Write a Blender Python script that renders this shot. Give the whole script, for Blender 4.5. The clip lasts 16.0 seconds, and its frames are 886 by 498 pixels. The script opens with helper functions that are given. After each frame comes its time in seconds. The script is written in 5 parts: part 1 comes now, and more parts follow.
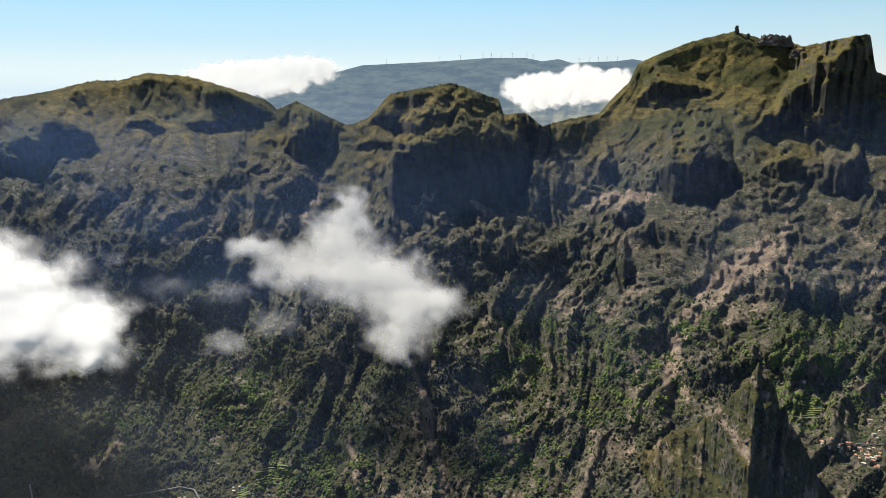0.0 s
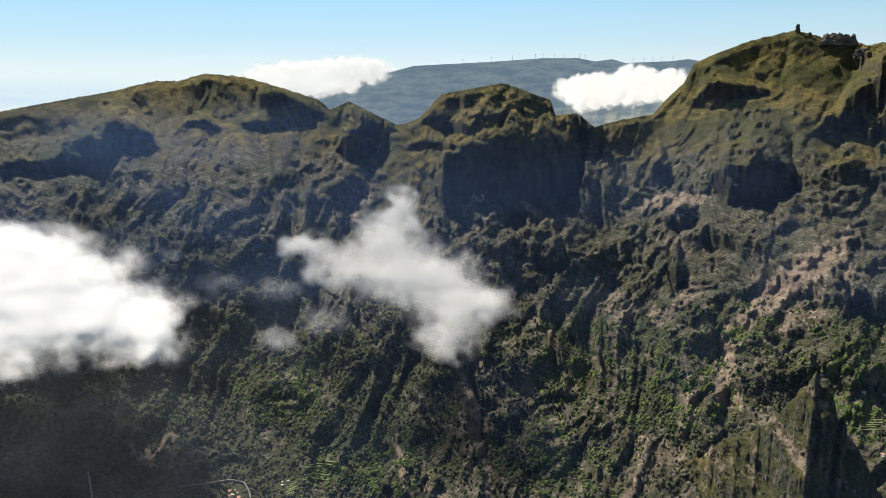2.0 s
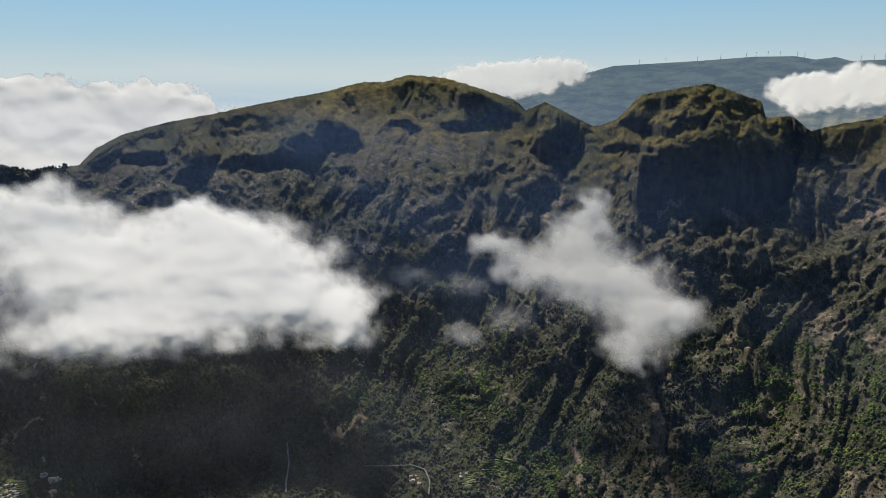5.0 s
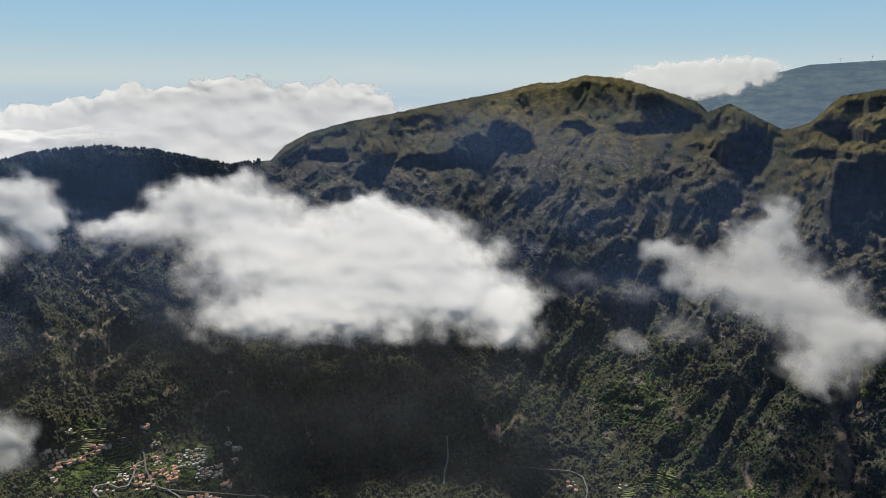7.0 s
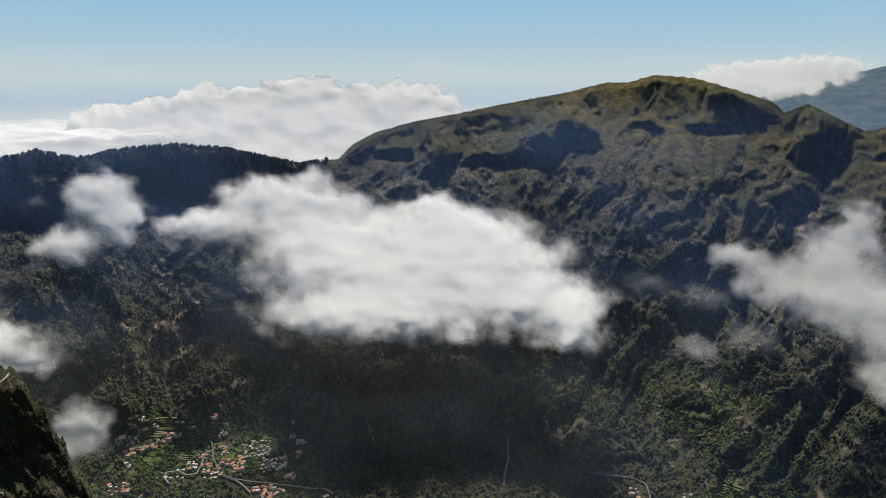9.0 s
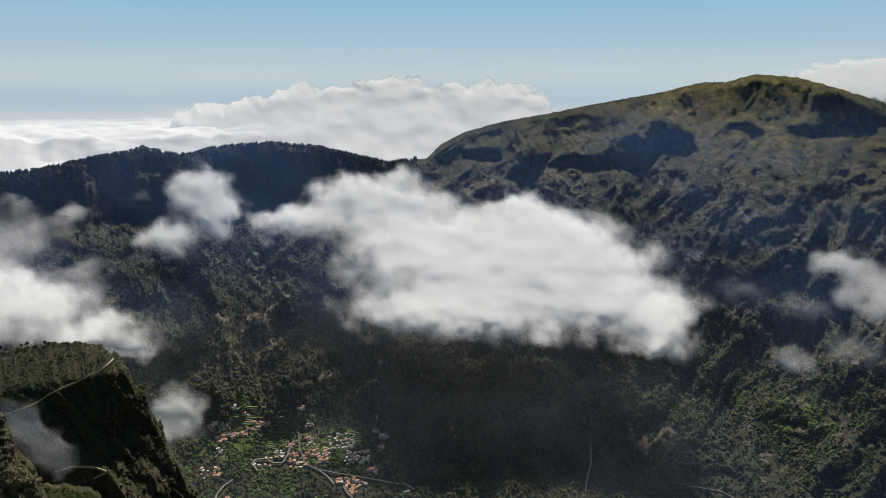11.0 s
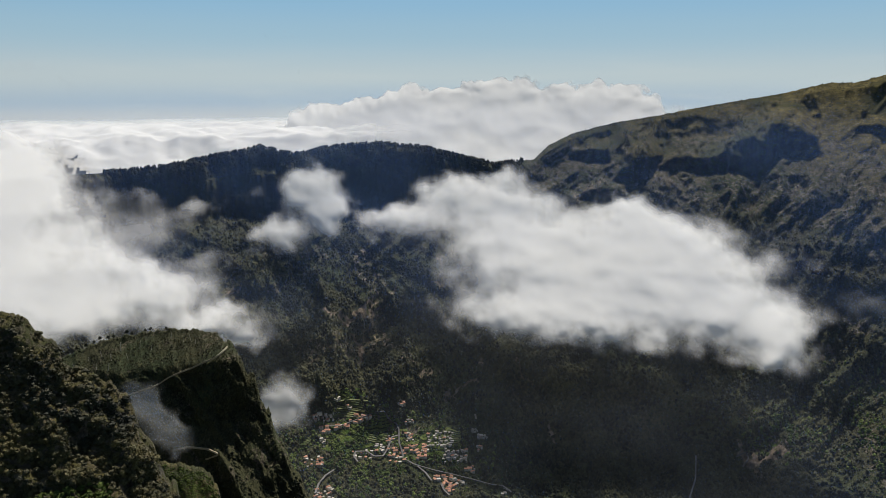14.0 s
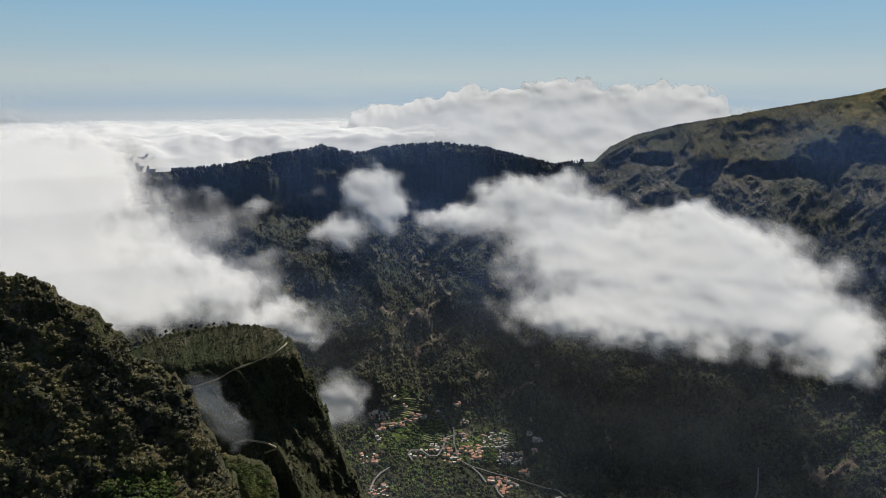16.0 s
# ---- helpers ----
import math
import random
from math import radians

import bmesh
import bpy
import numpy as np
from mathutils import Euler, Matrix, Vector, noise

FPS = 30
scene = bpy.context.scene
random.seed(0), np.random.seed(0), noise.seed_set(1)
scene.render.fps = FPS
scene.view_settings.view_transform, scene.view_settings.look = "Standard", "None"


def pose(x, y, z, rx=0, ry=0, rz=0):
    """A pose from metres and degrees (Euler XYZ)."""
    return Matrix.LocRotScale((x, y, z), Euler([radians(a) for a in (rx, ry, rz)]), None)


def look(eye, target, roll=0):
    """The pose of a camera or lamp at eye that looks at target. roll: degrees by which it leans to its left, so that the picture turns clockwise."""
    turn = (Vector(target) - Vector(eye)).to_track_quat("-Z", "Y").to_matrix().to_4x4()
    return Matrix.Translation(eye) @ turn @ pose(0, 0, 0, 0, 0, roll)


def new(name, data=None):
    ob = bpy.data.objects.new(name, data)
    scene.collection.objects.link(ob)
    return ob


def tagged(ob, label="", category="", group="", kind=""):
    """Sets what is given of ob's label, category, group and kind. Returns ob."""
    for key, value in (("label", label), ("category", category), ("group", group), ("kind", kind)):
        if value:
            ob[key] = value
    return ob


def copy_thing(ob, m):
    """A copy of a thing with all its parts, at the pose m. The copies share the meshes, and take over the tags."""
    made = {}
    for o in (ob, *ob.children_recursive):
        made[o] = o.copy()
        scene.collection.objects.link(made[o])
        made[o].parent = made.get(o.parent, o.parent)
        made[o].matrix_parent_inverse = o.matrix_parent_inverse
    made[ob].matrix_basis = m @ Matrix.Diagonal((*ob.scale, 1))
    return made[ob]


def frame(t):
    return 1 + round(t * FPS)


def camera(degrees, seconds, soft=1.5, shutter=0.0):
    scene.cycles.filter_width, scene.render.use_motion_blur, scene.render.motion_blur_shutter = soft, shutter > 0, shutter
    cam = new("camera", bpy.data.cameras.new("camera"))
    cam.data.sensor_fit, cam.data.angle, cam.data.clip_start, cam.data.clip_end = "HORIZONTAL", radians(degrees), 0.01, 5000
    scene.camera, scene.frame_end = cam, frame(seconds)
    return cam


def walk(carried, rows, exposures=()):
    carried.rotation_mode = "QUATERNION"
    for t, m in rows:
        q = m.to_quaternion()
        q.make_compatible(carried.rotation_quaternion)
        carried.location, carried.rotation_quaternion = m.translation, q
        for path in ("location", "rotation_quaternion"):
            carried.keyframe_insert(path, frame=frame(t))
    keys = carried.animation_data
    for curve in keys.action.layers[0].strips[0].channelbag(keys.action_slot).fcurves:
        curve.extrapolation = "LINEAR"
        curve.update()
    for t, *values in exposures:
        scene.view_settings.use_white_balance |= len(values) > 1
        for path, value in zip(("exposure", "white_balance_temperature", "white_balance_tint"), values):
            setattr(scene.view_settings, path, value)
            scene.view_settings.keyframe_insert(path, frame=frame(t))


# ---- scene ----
# A drone hovers 1300 m up over a mountain valley and turns to its left.
EYE_Z = 1300.0
cam = camera(60.4, 16.0, soft=0.72)
TURNS = [(0.0, 0.0), (0.5, 2.57), (1.0, 3.15), (1.5, 3.54), (2.0, 3.78), (2.5, 4.06), (3.0, 9.76), (3.5, 16.82), (3.7, 17.45), (5.8, 19.6),
         (6.0, 20.74), (6.5, 26.96), (7.0, 31.02), (7.5, 32.59), (8.0, 33.69), (8.5, 34.78), (8.7, 35.2), (10.8, 41.85), (11.0, 42.52),
         (11.5, 44.22), (12.0, 45.73), (12.5, 47.02), (13.0, 48.25), (13.5, 49.37), (14.0, 50.48), (14.5, 51.6), (15.0, 52.76), (15.5, 53.96), (16.0, 54.92)]
PITCH = [(0.0, -11.92), (2.5, -11.88), (7.0, -11.8), (12.0, -11.81), (16.0, -11.68)]
walk(cam, [(t, pose(0, 0, EYE_Z, 90 + float(np.interp(t, *zip(*PITCH))), 0, yaw)) for t, yaw in TURNS],
     [(t, stops, 7020 if t < 3.2 else 6930 if t < 9 else 6810, 10) for t, stops in ((0.0, 1.24), (2.5, 1.17), (3.0, 1.04), (3.6, 0.80), (7.0, 0.68), (11.0, 0.60), (16.0, 0.47))])

# ---- light ----
SUN_AZ, SUN_EL = 37.0, 51.0          # degrees to the left of the first view, and above the horizon
world = bpy.data.worlds.new("sky")
scene.world = world
world.use_nodes = True
wn = world.node_tree.nodes
sky = wn.new("ShaderNodeTexSky")
sky.sky_type = "NISHITA"
sky.sun_disc = False
sky.sun_elevation = radians(SUN_EL)
sky.sun_rotation = radians(-SUN_AZ)
sky.altitude = 1300
sky.air_density, sky.dust_density, sky.ozone_density = 1.0, 0.6, 1.0
wn["Background"].inputs["Strength"].default_value = 0.052
world.node_tree.links.new(sky.outputs[0], wn["Background"].inputs["Color"])
sun = new("sun", bpy.data.lights.new("sun", "SUN"))
sun.data.energy, sun.data.angle, sun.data.color = 3.35, radians(0.55), (1.0, 0.955, 0.885)
a, e = radians(SUN_AZ), radians(SUN_EL)
sun.matrix_world = look((-math.sin(a) * math.cos(e) * 900, math.cos(a) * math.cos(e) * 900, EYE_Z + 900 * math.sin(e)), (0, 0, EYE_Z))


# ---- noise ----
def perlin(x, y, z=None, seed=0):
    """Gradient noise on arrays, about -1 to 1."""
    def hashed(i, j, k):
        h = (i.astype(np.int64) * 374761393 + j.astype(np.int64) * 668265263 + k * 1442695041 + seed * 982451653) & 0xFFFFFFFF
        h = ((h ^ (h >> 13)) * 1274126177) & 0xFFFFFFFF
        return (h ^ (h >> 16)) & 0xFFFF
    def fade(t):
        return t * t * t * (t * (t * 6 - 15) + 10)
    xi, yi = np.floor(x), np.floor(y)
    xf, yf = x - xi, y - yi
    u, v = fade(xf), fade(yf)
    if z is None:
        def corner(dx, dy):
            ang = hashed(xi + dx, yi + dy, 0) * (2 * np.pi / 65536)
            return np.cos(ang) * (xf - dx) + np.sin(ang) * (yf - dy)
        a0 = corner(0, 0) * (1 - u) + corner(1, 0) * u
        a1 = corner(0, 1) * (1 - u) + corner(1, 1) * u
        return 1.45 * (a0 * (1 - v) + a1 * v)
    zi = np.floor(z)
    zf = z - zi
    w = fade(zf)
    def corner3(dx, dy, dz):
        h = hashed(xi + dx, yi + dy, (zi + dz).astype(np.int64))
        ang, c = (h & 255) * (2 * np.pi / 256), ((h >> 8) & 255) / 127.5 - 1
        s = np.sqrt(np.maximum(0, 1 - c * c))
        return np.cos(ang) * s * (xf - dx) + np.sin(ang) * s * (yf - dy) + c * (zf - dz)
    out = 0
    for dz, wz in ((0, 1 - w), (1, w)):
        b0 = corner3(0, 0, dz) * (1 - u) + corner3(1, 0, dz) * u
        b1 = corner3(0, 1, dz) * (1 - u) + corner3(1, 1, dz) * u
        out = out + wz * (b0 * (1 - v) + b1 * v)
    return 1.5 * out


def fbm(x, y, z=None, octaves=4, seed=0, gain=0.5):
    total, amp, f = 0, 1.0, 1.0
    for i in range(octaves):
        total = total + amp * perlin(x * f, y * f, None if z is None else z * f, seed + i * 17)
        amp, f = amp * gain, f * 2.03
    return total


def ridged(x, y, octaves=4, seed=0, gain=0.5):
    total, amp, f = 0, 1.0, 1.0
    for i in range(octaves):
        total = total + amp * (1 - 2.2 * np.abs(perlin(x * f, y * f, None, seed + i * 31)))
        amp, f = amp * gain, f * 2.07
    return total


def step(lo, hi, v):
    t = np.clip((v - lo) / (hi - lo), 0, 1)
    return t * t * (3 - 2 * t)


def bearing(az, el, r):
    """The place at r metres along the ground from the valley's middle, at that bearing (degrees, left positive) and slope (degrees)."""
    a = np.radians(az)
    return np.stack([-np.sin(a) * r, np.cos(a) * r, EYE_Z + r * np.tan(np.radians(el))], -1)


# ---- meshes ----
def mesh(name, verts, faces, material=None, smooth=True, attrs=None):
    """A mesh from arrays; all faces have the same number of corners."""
    verts, faces = np.asarray(verts, np.float32), np.asarray(faces, np.int32)
    me = bpy.data.meshes.new(name)
    n, k = faces.shape
    me.vertices.add(len(verts)), me.loops.add(n * k), me.polygons.add(n)
    me.vertices.foreach_set("co", verts.ravel())
    me.loops.foreach_set("vertex_index", faces.ravel())
    me.polygons.foreach_set("loop_start", np.arange(0, n * k, k, dtype=np.int32))
    me.polygons.foreach_set("use_smooth", np.full(n, smooth))
    for key, values in (attrs or {}).items():
        values = np.asarray(values, np.float32)
        if values.ndim == 1:
            me.attributes.new(key, "FLOAT", "POINT").data.foreach_set("value", values)
        else:
            me.attributes.new(key, "FLOAT_VECTOR", "POINT").data.foreach_set("vector", values.ravel())
    me.update(calc_edges=True)
    me.validate()
    if material:
        me.materials.append(material)
    return me


def grid_faces(rows, cols, wrap=False):
    i = np.arange(rows * cols).reshape(rows, cols)
    if wrap:
        i = np.concatenate([i, i[:, :1]], 1)
    return np.stack([i[:-1, :-1], i[:-1, 1:], i[1:, 1:], i[1:, :-1]], -1).reshape(-1, 4)


def part(name, me, parent, label=""):
    ob = new(name, me)
    ob.parent = parent
    return tagged(ob, label)


# ---- materials ----
class Nodes:
    """Short hand for a node material."""
    def __init__(self, name):
        self.m = bpy.data.materials.new(name)
        self.m.use_nodes = True
        self.t = self.m.node_tree
        self.t.nodes.clear()
        self.out = self.t.nodes.new("ShaderNodeOutputMaterial")
        self.pos = self.add("ShaderNodeNewGeometry").outputs["Position"]

    def add(self, kind, **values):
        node = self.t.nodes.new(kind)
        for key, v in values.items():
            self.put(node, key, v)
        return node

    def put(self, node, key, v):
        sock = node.inputs[key if not key.startswith("i_") else int(key[2:])]
        if isinstance(v, bpy.types.NodeSocket):
            self.t.links.new(v, sock)
        else:
            sock.default_value = (*v, 1) if isinstance(v, tuple) and len(v) == 3 and sock.type == "RGBA" else v

    def math(self, op, a, b=0.0, clamp=False):
        n = self.t.nodes.new("ShaderNodeMath")
        n.operation, n.use_clamp = op, clamp
        self.put(n, "i_0", a), self.put(n, "i_1", b)
        return n.outputs[0]

    def mix(self, fac, a, b):
        n = self.t.nodes.new("ShaderNodeMix")
        n.data_type = "RGBA"
        self.put(n, "i_0", fac), self.put(n, "i_6", a), self.put(n, "i_7", b)
        return n.outputs[2]

    def noise(self, size, detail=4.0, rough=0.55, stretch=None, warp=0.0):
        """Noise with features of that many metres."""
        v = self.pos
        if stretch:
            n = self.t.nodes.new("ShaderNodeVectorMath")
            n.operation = "MULTIPLY"
            self.put(n, "i_0", v)
            n.inputs[1].default_value = stretch
            v = n.outputs[0]
        return self.add("ShaderNodeTexNoise", Vector=v, Scale=1 / size, Detail=detail, Roughness=rough, Distortion=warp).outputs[0]

    def ramp(self, v, lo, hi):
        n = self.t.nodes.new("ShaderNodeMapRange")
        n.interpolation_type = "SMOOTHSTEP"
        self.put(n, "i_0", v)
        n.inputs[1].default_value, n.inputs[2].default_value = lo, hi
        return n.outputs[0]

    def attr(self, name, out="Fac"):
        n = self.t.nodes.new("ShaderNodeAttribute")
        n.attribute_name = name
        return n.outputs[out]

    def bump(self, height, distance, strength=1.0):
        return self.add("ShaderNodeBump", Height=height, Distance=distance, Strength=strength).outputs[0]

    def surface(self, color, rough=0.9, normal=None, spec=0.2, metal=0.0):
        p = self.add("ShaderNodeBsdfPrincipled", Roughness=rough, Metallic=metal)
        self.put(p, "Base Color", color)
        p.inputs["Specular IOR Level"].default_value = spec
        if normal:
            self.put(p, "Normal", normal)
        self.t.links.new(p.outputs[0], self.out.inputs[0])
        return self.m


def land_material(name, grain=1.0):
    """Volcanic slopes: rock, heath, scrub and bare soil, by steepness and by the land's own cover. The sheer walls'
    shade is darkened into their rock.
    """
    n = Nodes(name)
    sep = n.t.nodes.new("ShaderNodeSeparateXYZ")
    n.t.links.new(n.add("ShaderNodeNewGeometry").outputs["Normal"], sep.inputs[0])
    up = sep.outputs[2]
    zpos = n.t.nodes.new("ShaderNodeSeparateXYZ")
    n.put(zpos, "i_0", n.pos)
    cov = n.t.nodes.new("ShaderNodeSeparateXYZ")
    n.put(cov, "i_0", n.attr("cover", "Vector"))
    wood, bare, green = cov.outputs
    high, cliff = n.attr("heath"), n.attr("cliff")
    fine, mid, big = n.noise(3.5 * grain, 6, 0.7), n.noise(20 * grain, 6, 0.62), n.noise(150 * grain, 5)
    spots = n.noise(10 * grain, 6, 0.68, warp=0.2)
    rock = n.mix(n.ramp(mid, 0.35, 0.66), (0.090, 0.080, 0.063), (0.255, 0.215, 0.165))
    rock = n.mix(n.ramp(fine, 0.54, 0.78), rock, (0.29, 0.24, 0.18))
    rock = n.mix(n.ramp(fine, 0.47, 0.30), rock, (0.055, 0.048, 0.042))
    heath = n.mix(n.ramp(mid, 0.35, 0.68), (0.076, 0.066, 0.025), (0.200, 0.160, 0.050))
    heath = n.mix(n.math("MULTIPLY", n.ramp(big, 0.47, 0.58), 0.65), heath, (0.040, 0.054, 0.023))
    heath = n.mix(n.ramp(fine, 0.50, 0.64), heath, (0.036, 0.040, 0.018))
    heath = n.mix(n.math("MULTIPLY", n.ramp(spots, 0.60, 0.72), 0.6), heath, rock)
    scrub = n.mix(n.ramp(fine, 0.35, 0.68), (0.032, 0.036, 0.020), (0.096, 0.092, 0.046))
    scrub = n.mix(n.ramp(big, 0.42, 0.64), scrub, n.mix(n.ramp(fine, 0.35, 0.68), (0.034, 0.045, 0.025), (0.080, 0.096, 0.042)))
    soil = n.mix(n.ramp(mid, 0.3, 0.7), (0.19, 0.145, 0.105), (0.35, 0.28, 0.205))
    soil = n.mix(n.ramp(fine, 0.5, 0.32), soil, (0.10, 0.075, 0.06))
    terrace = n.add("ShaderNodeTexWave", Vector=n.pos, Scale=0.055, Distortion=3.0, Detail=2.0)
    terrace.bands_direction = "Z"
    field = n.mix(n.ramp(n.noise(30, 3), 0.35, 0.65), (0.060, 0.105, 0.020), (0.17, 0.20, 0.06))
    field = n.mix(n.ramp(terrace.outputs["Fac"], 0.45, 0.2), field, (0.030, 0.042, 0.016))
    steep = n.math("ADD", up, n.math("MULTIPLY", n.math("SUBTRACT", mid, 0.5), 0.8))
    # Walls: dark basalt, taken darker still to put their shade into the colour.
    rock = n.mix(cliff, rock, n.mix(n.ramp(mid, 0.38, 0.66), (0.045, 0.042, 0.036), (0.100, 0.086, 0.070)))
    mixed = n.mix(n.math("MULTIPLY", n.ramp(spots, 0.44, 0.53), n.math("SUBTRACT", 1.0, n.math("MULTIPLY", cliff, 0.6))), rock, scrub)
    col = n.mix(n.math("MULTIPLY", n.ramp(steep, 0.28, 0.55), high), mixed, heath)
    col = n.mix(n.ramp(n.math("ADD", wood, n.math("MULTIPLY", n.math("SUBTRACT", spots, 0.5), 1.6)), 0.35, 0.55), col, scrub)
    col = n.mix(n.ramp(n.math("ADD", bare, n.math("MULTIPLY", n.math("SUBTRACT", spots, 0.5), 1.1)), 0.40, 0.60), col, soil)
    col = n.mix(n.ramp(n.math("ADD", green, n.math("MULTIPLY", n.math("SUBTRACT", spots, 0.5), 1.8)), 0.42, 0.58), col, field)
    relief = n.math("ADD", n.math("MULTIPLY", fine, 1.9), n.math("MULTIPLY", spots, 2.4))
    return n.surface(col, 0.95, n.bump(relief, 2.6 * grain, 1.0), spec=0.08)


def cloud_material(name, grain=60.0, soft_rim=0.95, thin=0.38, pale=1.0, tone=(0.94, 0.945, 0.925), detail=5.0, torn_by=0.28):
    """Thin white veils of droplets: they scatter light to both sides and are torn at the rims."""
    n = Nodes(name)
    dens = n.attr("veil")
    torn = n.math("ADD", n.math("MULTIPLY", n.noise(grain, detail, 0.5, warp=0.5), 1.5), -0.75)
    fac = n.math("MULTIPLY", n.ramp(n.math("ADD", dens, n.math("MULTIPLY", torn, torn_by)), 0.0, soft_rim), n.attr("most"), True)
    white = n.add("ShaderNodeBsdfDiffuse", Color=tuple(c * pale for c in tone))
    through_light = n.add("ShaderNodeBsdfTranslucent", Color=tuple(c * pale for c in tone))
    body = n.add("ShaderNodeMixShader", i_0=thin, i_1=white.outputs[0], i_2=through_light.outputs[0])
    mixed = n.add("ShaderNodeMixShader", i_0=fac, i_1=n.add("ShaderNodeBsdfTransparent").outputs[0], i_2=body.outputs[0])
    n.t.links.new(mixed.outputs[0], n.out.inputs[0])
    return n.m


def leaf_material(name, dark, light, rough=0.9, spec=0.1):
    n = Nodes(name)
    tint = n.attr("tint")
    col = n.mix(n.ramp(n.math("ADD", n.math("MULTIPLY", tint, 0.7), n.math("MULTIPLY", n.noise(2.5, 4, 0.7), 0.5)), 0.25, 0.95), dark, light)
    return n.surface(col, rough, n.bump(n.noise(1.5, 4, 0.7), 1.2), spec=spec)


def plain_material(name, a, b, size=1.0, rough=0.85, spec=0.2):
    n = Nodes(name)
    info = n.add("ShaderNodeObjectInfo").outputs["Random"]
    col = n.mix(n.ramp(n.math("ADD", n.math("MULTIPLY", info, 0.6), n.math("MULTIPLY", n.noise(size, 4, 0.6), 0.5)), 0.2, 0.9), a, b)
    return n.surface(col, rough, n.bump(n.noise(size * 0.3, 3), 0.05), spec=spec)


LAND = land_material("volcanic_slope", 1.7)
LAND_NEAR = land_material("near_slope", 0.45)
LEAF = leaf_material("dark_foliage", (0.026, 0.031, 0.021), (0.098, 0.098, 0.050))
LEAF_NEAR = leaf_material("heath_foliage", (0.024, 0.029, 0.014), (0.150, 0.128, 0.040), 0.62, 0.4)
LEAF_DARK = leaf_material("dry_foliage", (0.026, 0.030, 0.018), (0.085, 0.080, 0.036))
LUSH = leaf_material("bright_foliage", (0.040, 0.068, 0.020), (0.145, 0.185, 0.050))
PINE = leaf_material("pine_foliage", (0.027, 0.031, 0.024), (0.072, 0.074, 0.046))
BARK = plain_material("bark", (0.05, 0.035, 0.025), (0.11, 0.08, 0.055), 0.6)
ROOF = plain_material("terracotta_tiles", (0.36, 0.18, 0.115), (0.56, 0.30, 0.20), 2.0)
SLATE = plain_material("grey_roof", (0.30, 0.275, 0.24), (0.56, 0.52, 0.45), 2.0)
PLASTER = plain_material("whitewash", (0.40, 0.36, 0.30), (0.70, 0.65, 0.57), 3.0)
GLASS = plain_material("dark_window", (0.03, 0.035, 0.04), (0.06, 0.065, 0.07), 1.0, 0.2, 0.5)
ROAD = plain_material("pale_road", (0.12, 0.117, 0.112), (0.21, 0.20, 0.19), 6.0)
PATH = plain_material("footpath_gravel", (0.25, 0.22, 0.15), (0.38, 0.33, 0.23), 3.0)
STEEL = plain_material("white_steel", (0.75, 0.76, 0.78), (0.85, 0.85, 0.86), 4.0, 0.5)
CRAG = plain_material("dark_basalt", (0.060, 0.054, 0.050), (0.150, 0.125, 0.105), 9.0, 0.95, 0.05)
CLOUD = cloud_material("cloud_white", thin=0.30)
# Two tints for added haze sheets that lighten the dark slopes behind them.
HAZE_BLUE = cloud_material("blue_haze_sheet", 260.0, 0.95, 0.5, 1.0, (0.24, 0.44, 0.95))
HAZE = cloud_material("grey_haze_sheet", 260.0, 0.95, 0.5, 1.0, (0.62, 0.66, 0.68))
CLOUD_DENSE = cloud_material("dense_cloud", 140.0, 0.4, 0.18, 0.93, detail=2.0, torn_by=0.12)

# ---- the valley and the mountains round it ----
# Crest of the range: bearing and slope, from the peak round to the wooded ridge.
CREST_PEAK = [(-33, 0.2), (-29.6, .8), (-29.0, 1.05), (-28.46, 3.3), (-28.2, 3.4), (-26.5, 3.1), (-24.6, 2.7), (-23.9, 3.0), (-21.9, 3.3), (-20.3, 3.8), (-17.6, 3.2),
              (-15.2, 2.3), (-14.0, 1.7), (-13.4, .4), (-12.5, -.5), (-11.4, -1.8), (-9.0, -2.25), (-7.8, -2.6)]
CREST_KNOLL = [(-7.36, -2.75), (-6.1, -1.75), (-4.5, -1.9), (-4.1, -.75), (-3.2, -.5), (-1.7, .07), (-.65, .4), (2.7, -.17), (3.9, -.4), (5.6, -2.2)]
CREST_LEFT = [(7.1, -2.66), (8.5, -2.0), (10.7, -.9), (12.1, -1.5), (12.9, -.8), (14.5, -.25), (16.5, .38), (18.2, .84), (20.7, 1.05), (22.6, .52), (24.2, .5),
              (27.1, -.23), (29.8, -.7), (32.4, -1.2), (35, -1.75), (38.1, -2.3), (41, -3.1), (42.7, -4.0), (43.7, -5.0)]
CREST_WOOD = [(46.6, -5.35), (48.8, -4.85), (51.7, -4.2), (55.1, -3.85), (58.9, -4.1), (61.4, -4.6), (62.2, -4.4), (63.9, -4.0), (65.1, -4.3), (68.8, -4.9),
              (70.8, -5.3), (73.5, -5.5), (78.4, -5.6), (82, -6.5), (85.3, -7.2), (92, -8), (110, -3), (150, 1), (200, 2), (260, 1), (327, 0.2)]
CREST = np.array(CREST_PEAK + CREST_KNOLL + CREST_LEFT + CREST_WOOD)
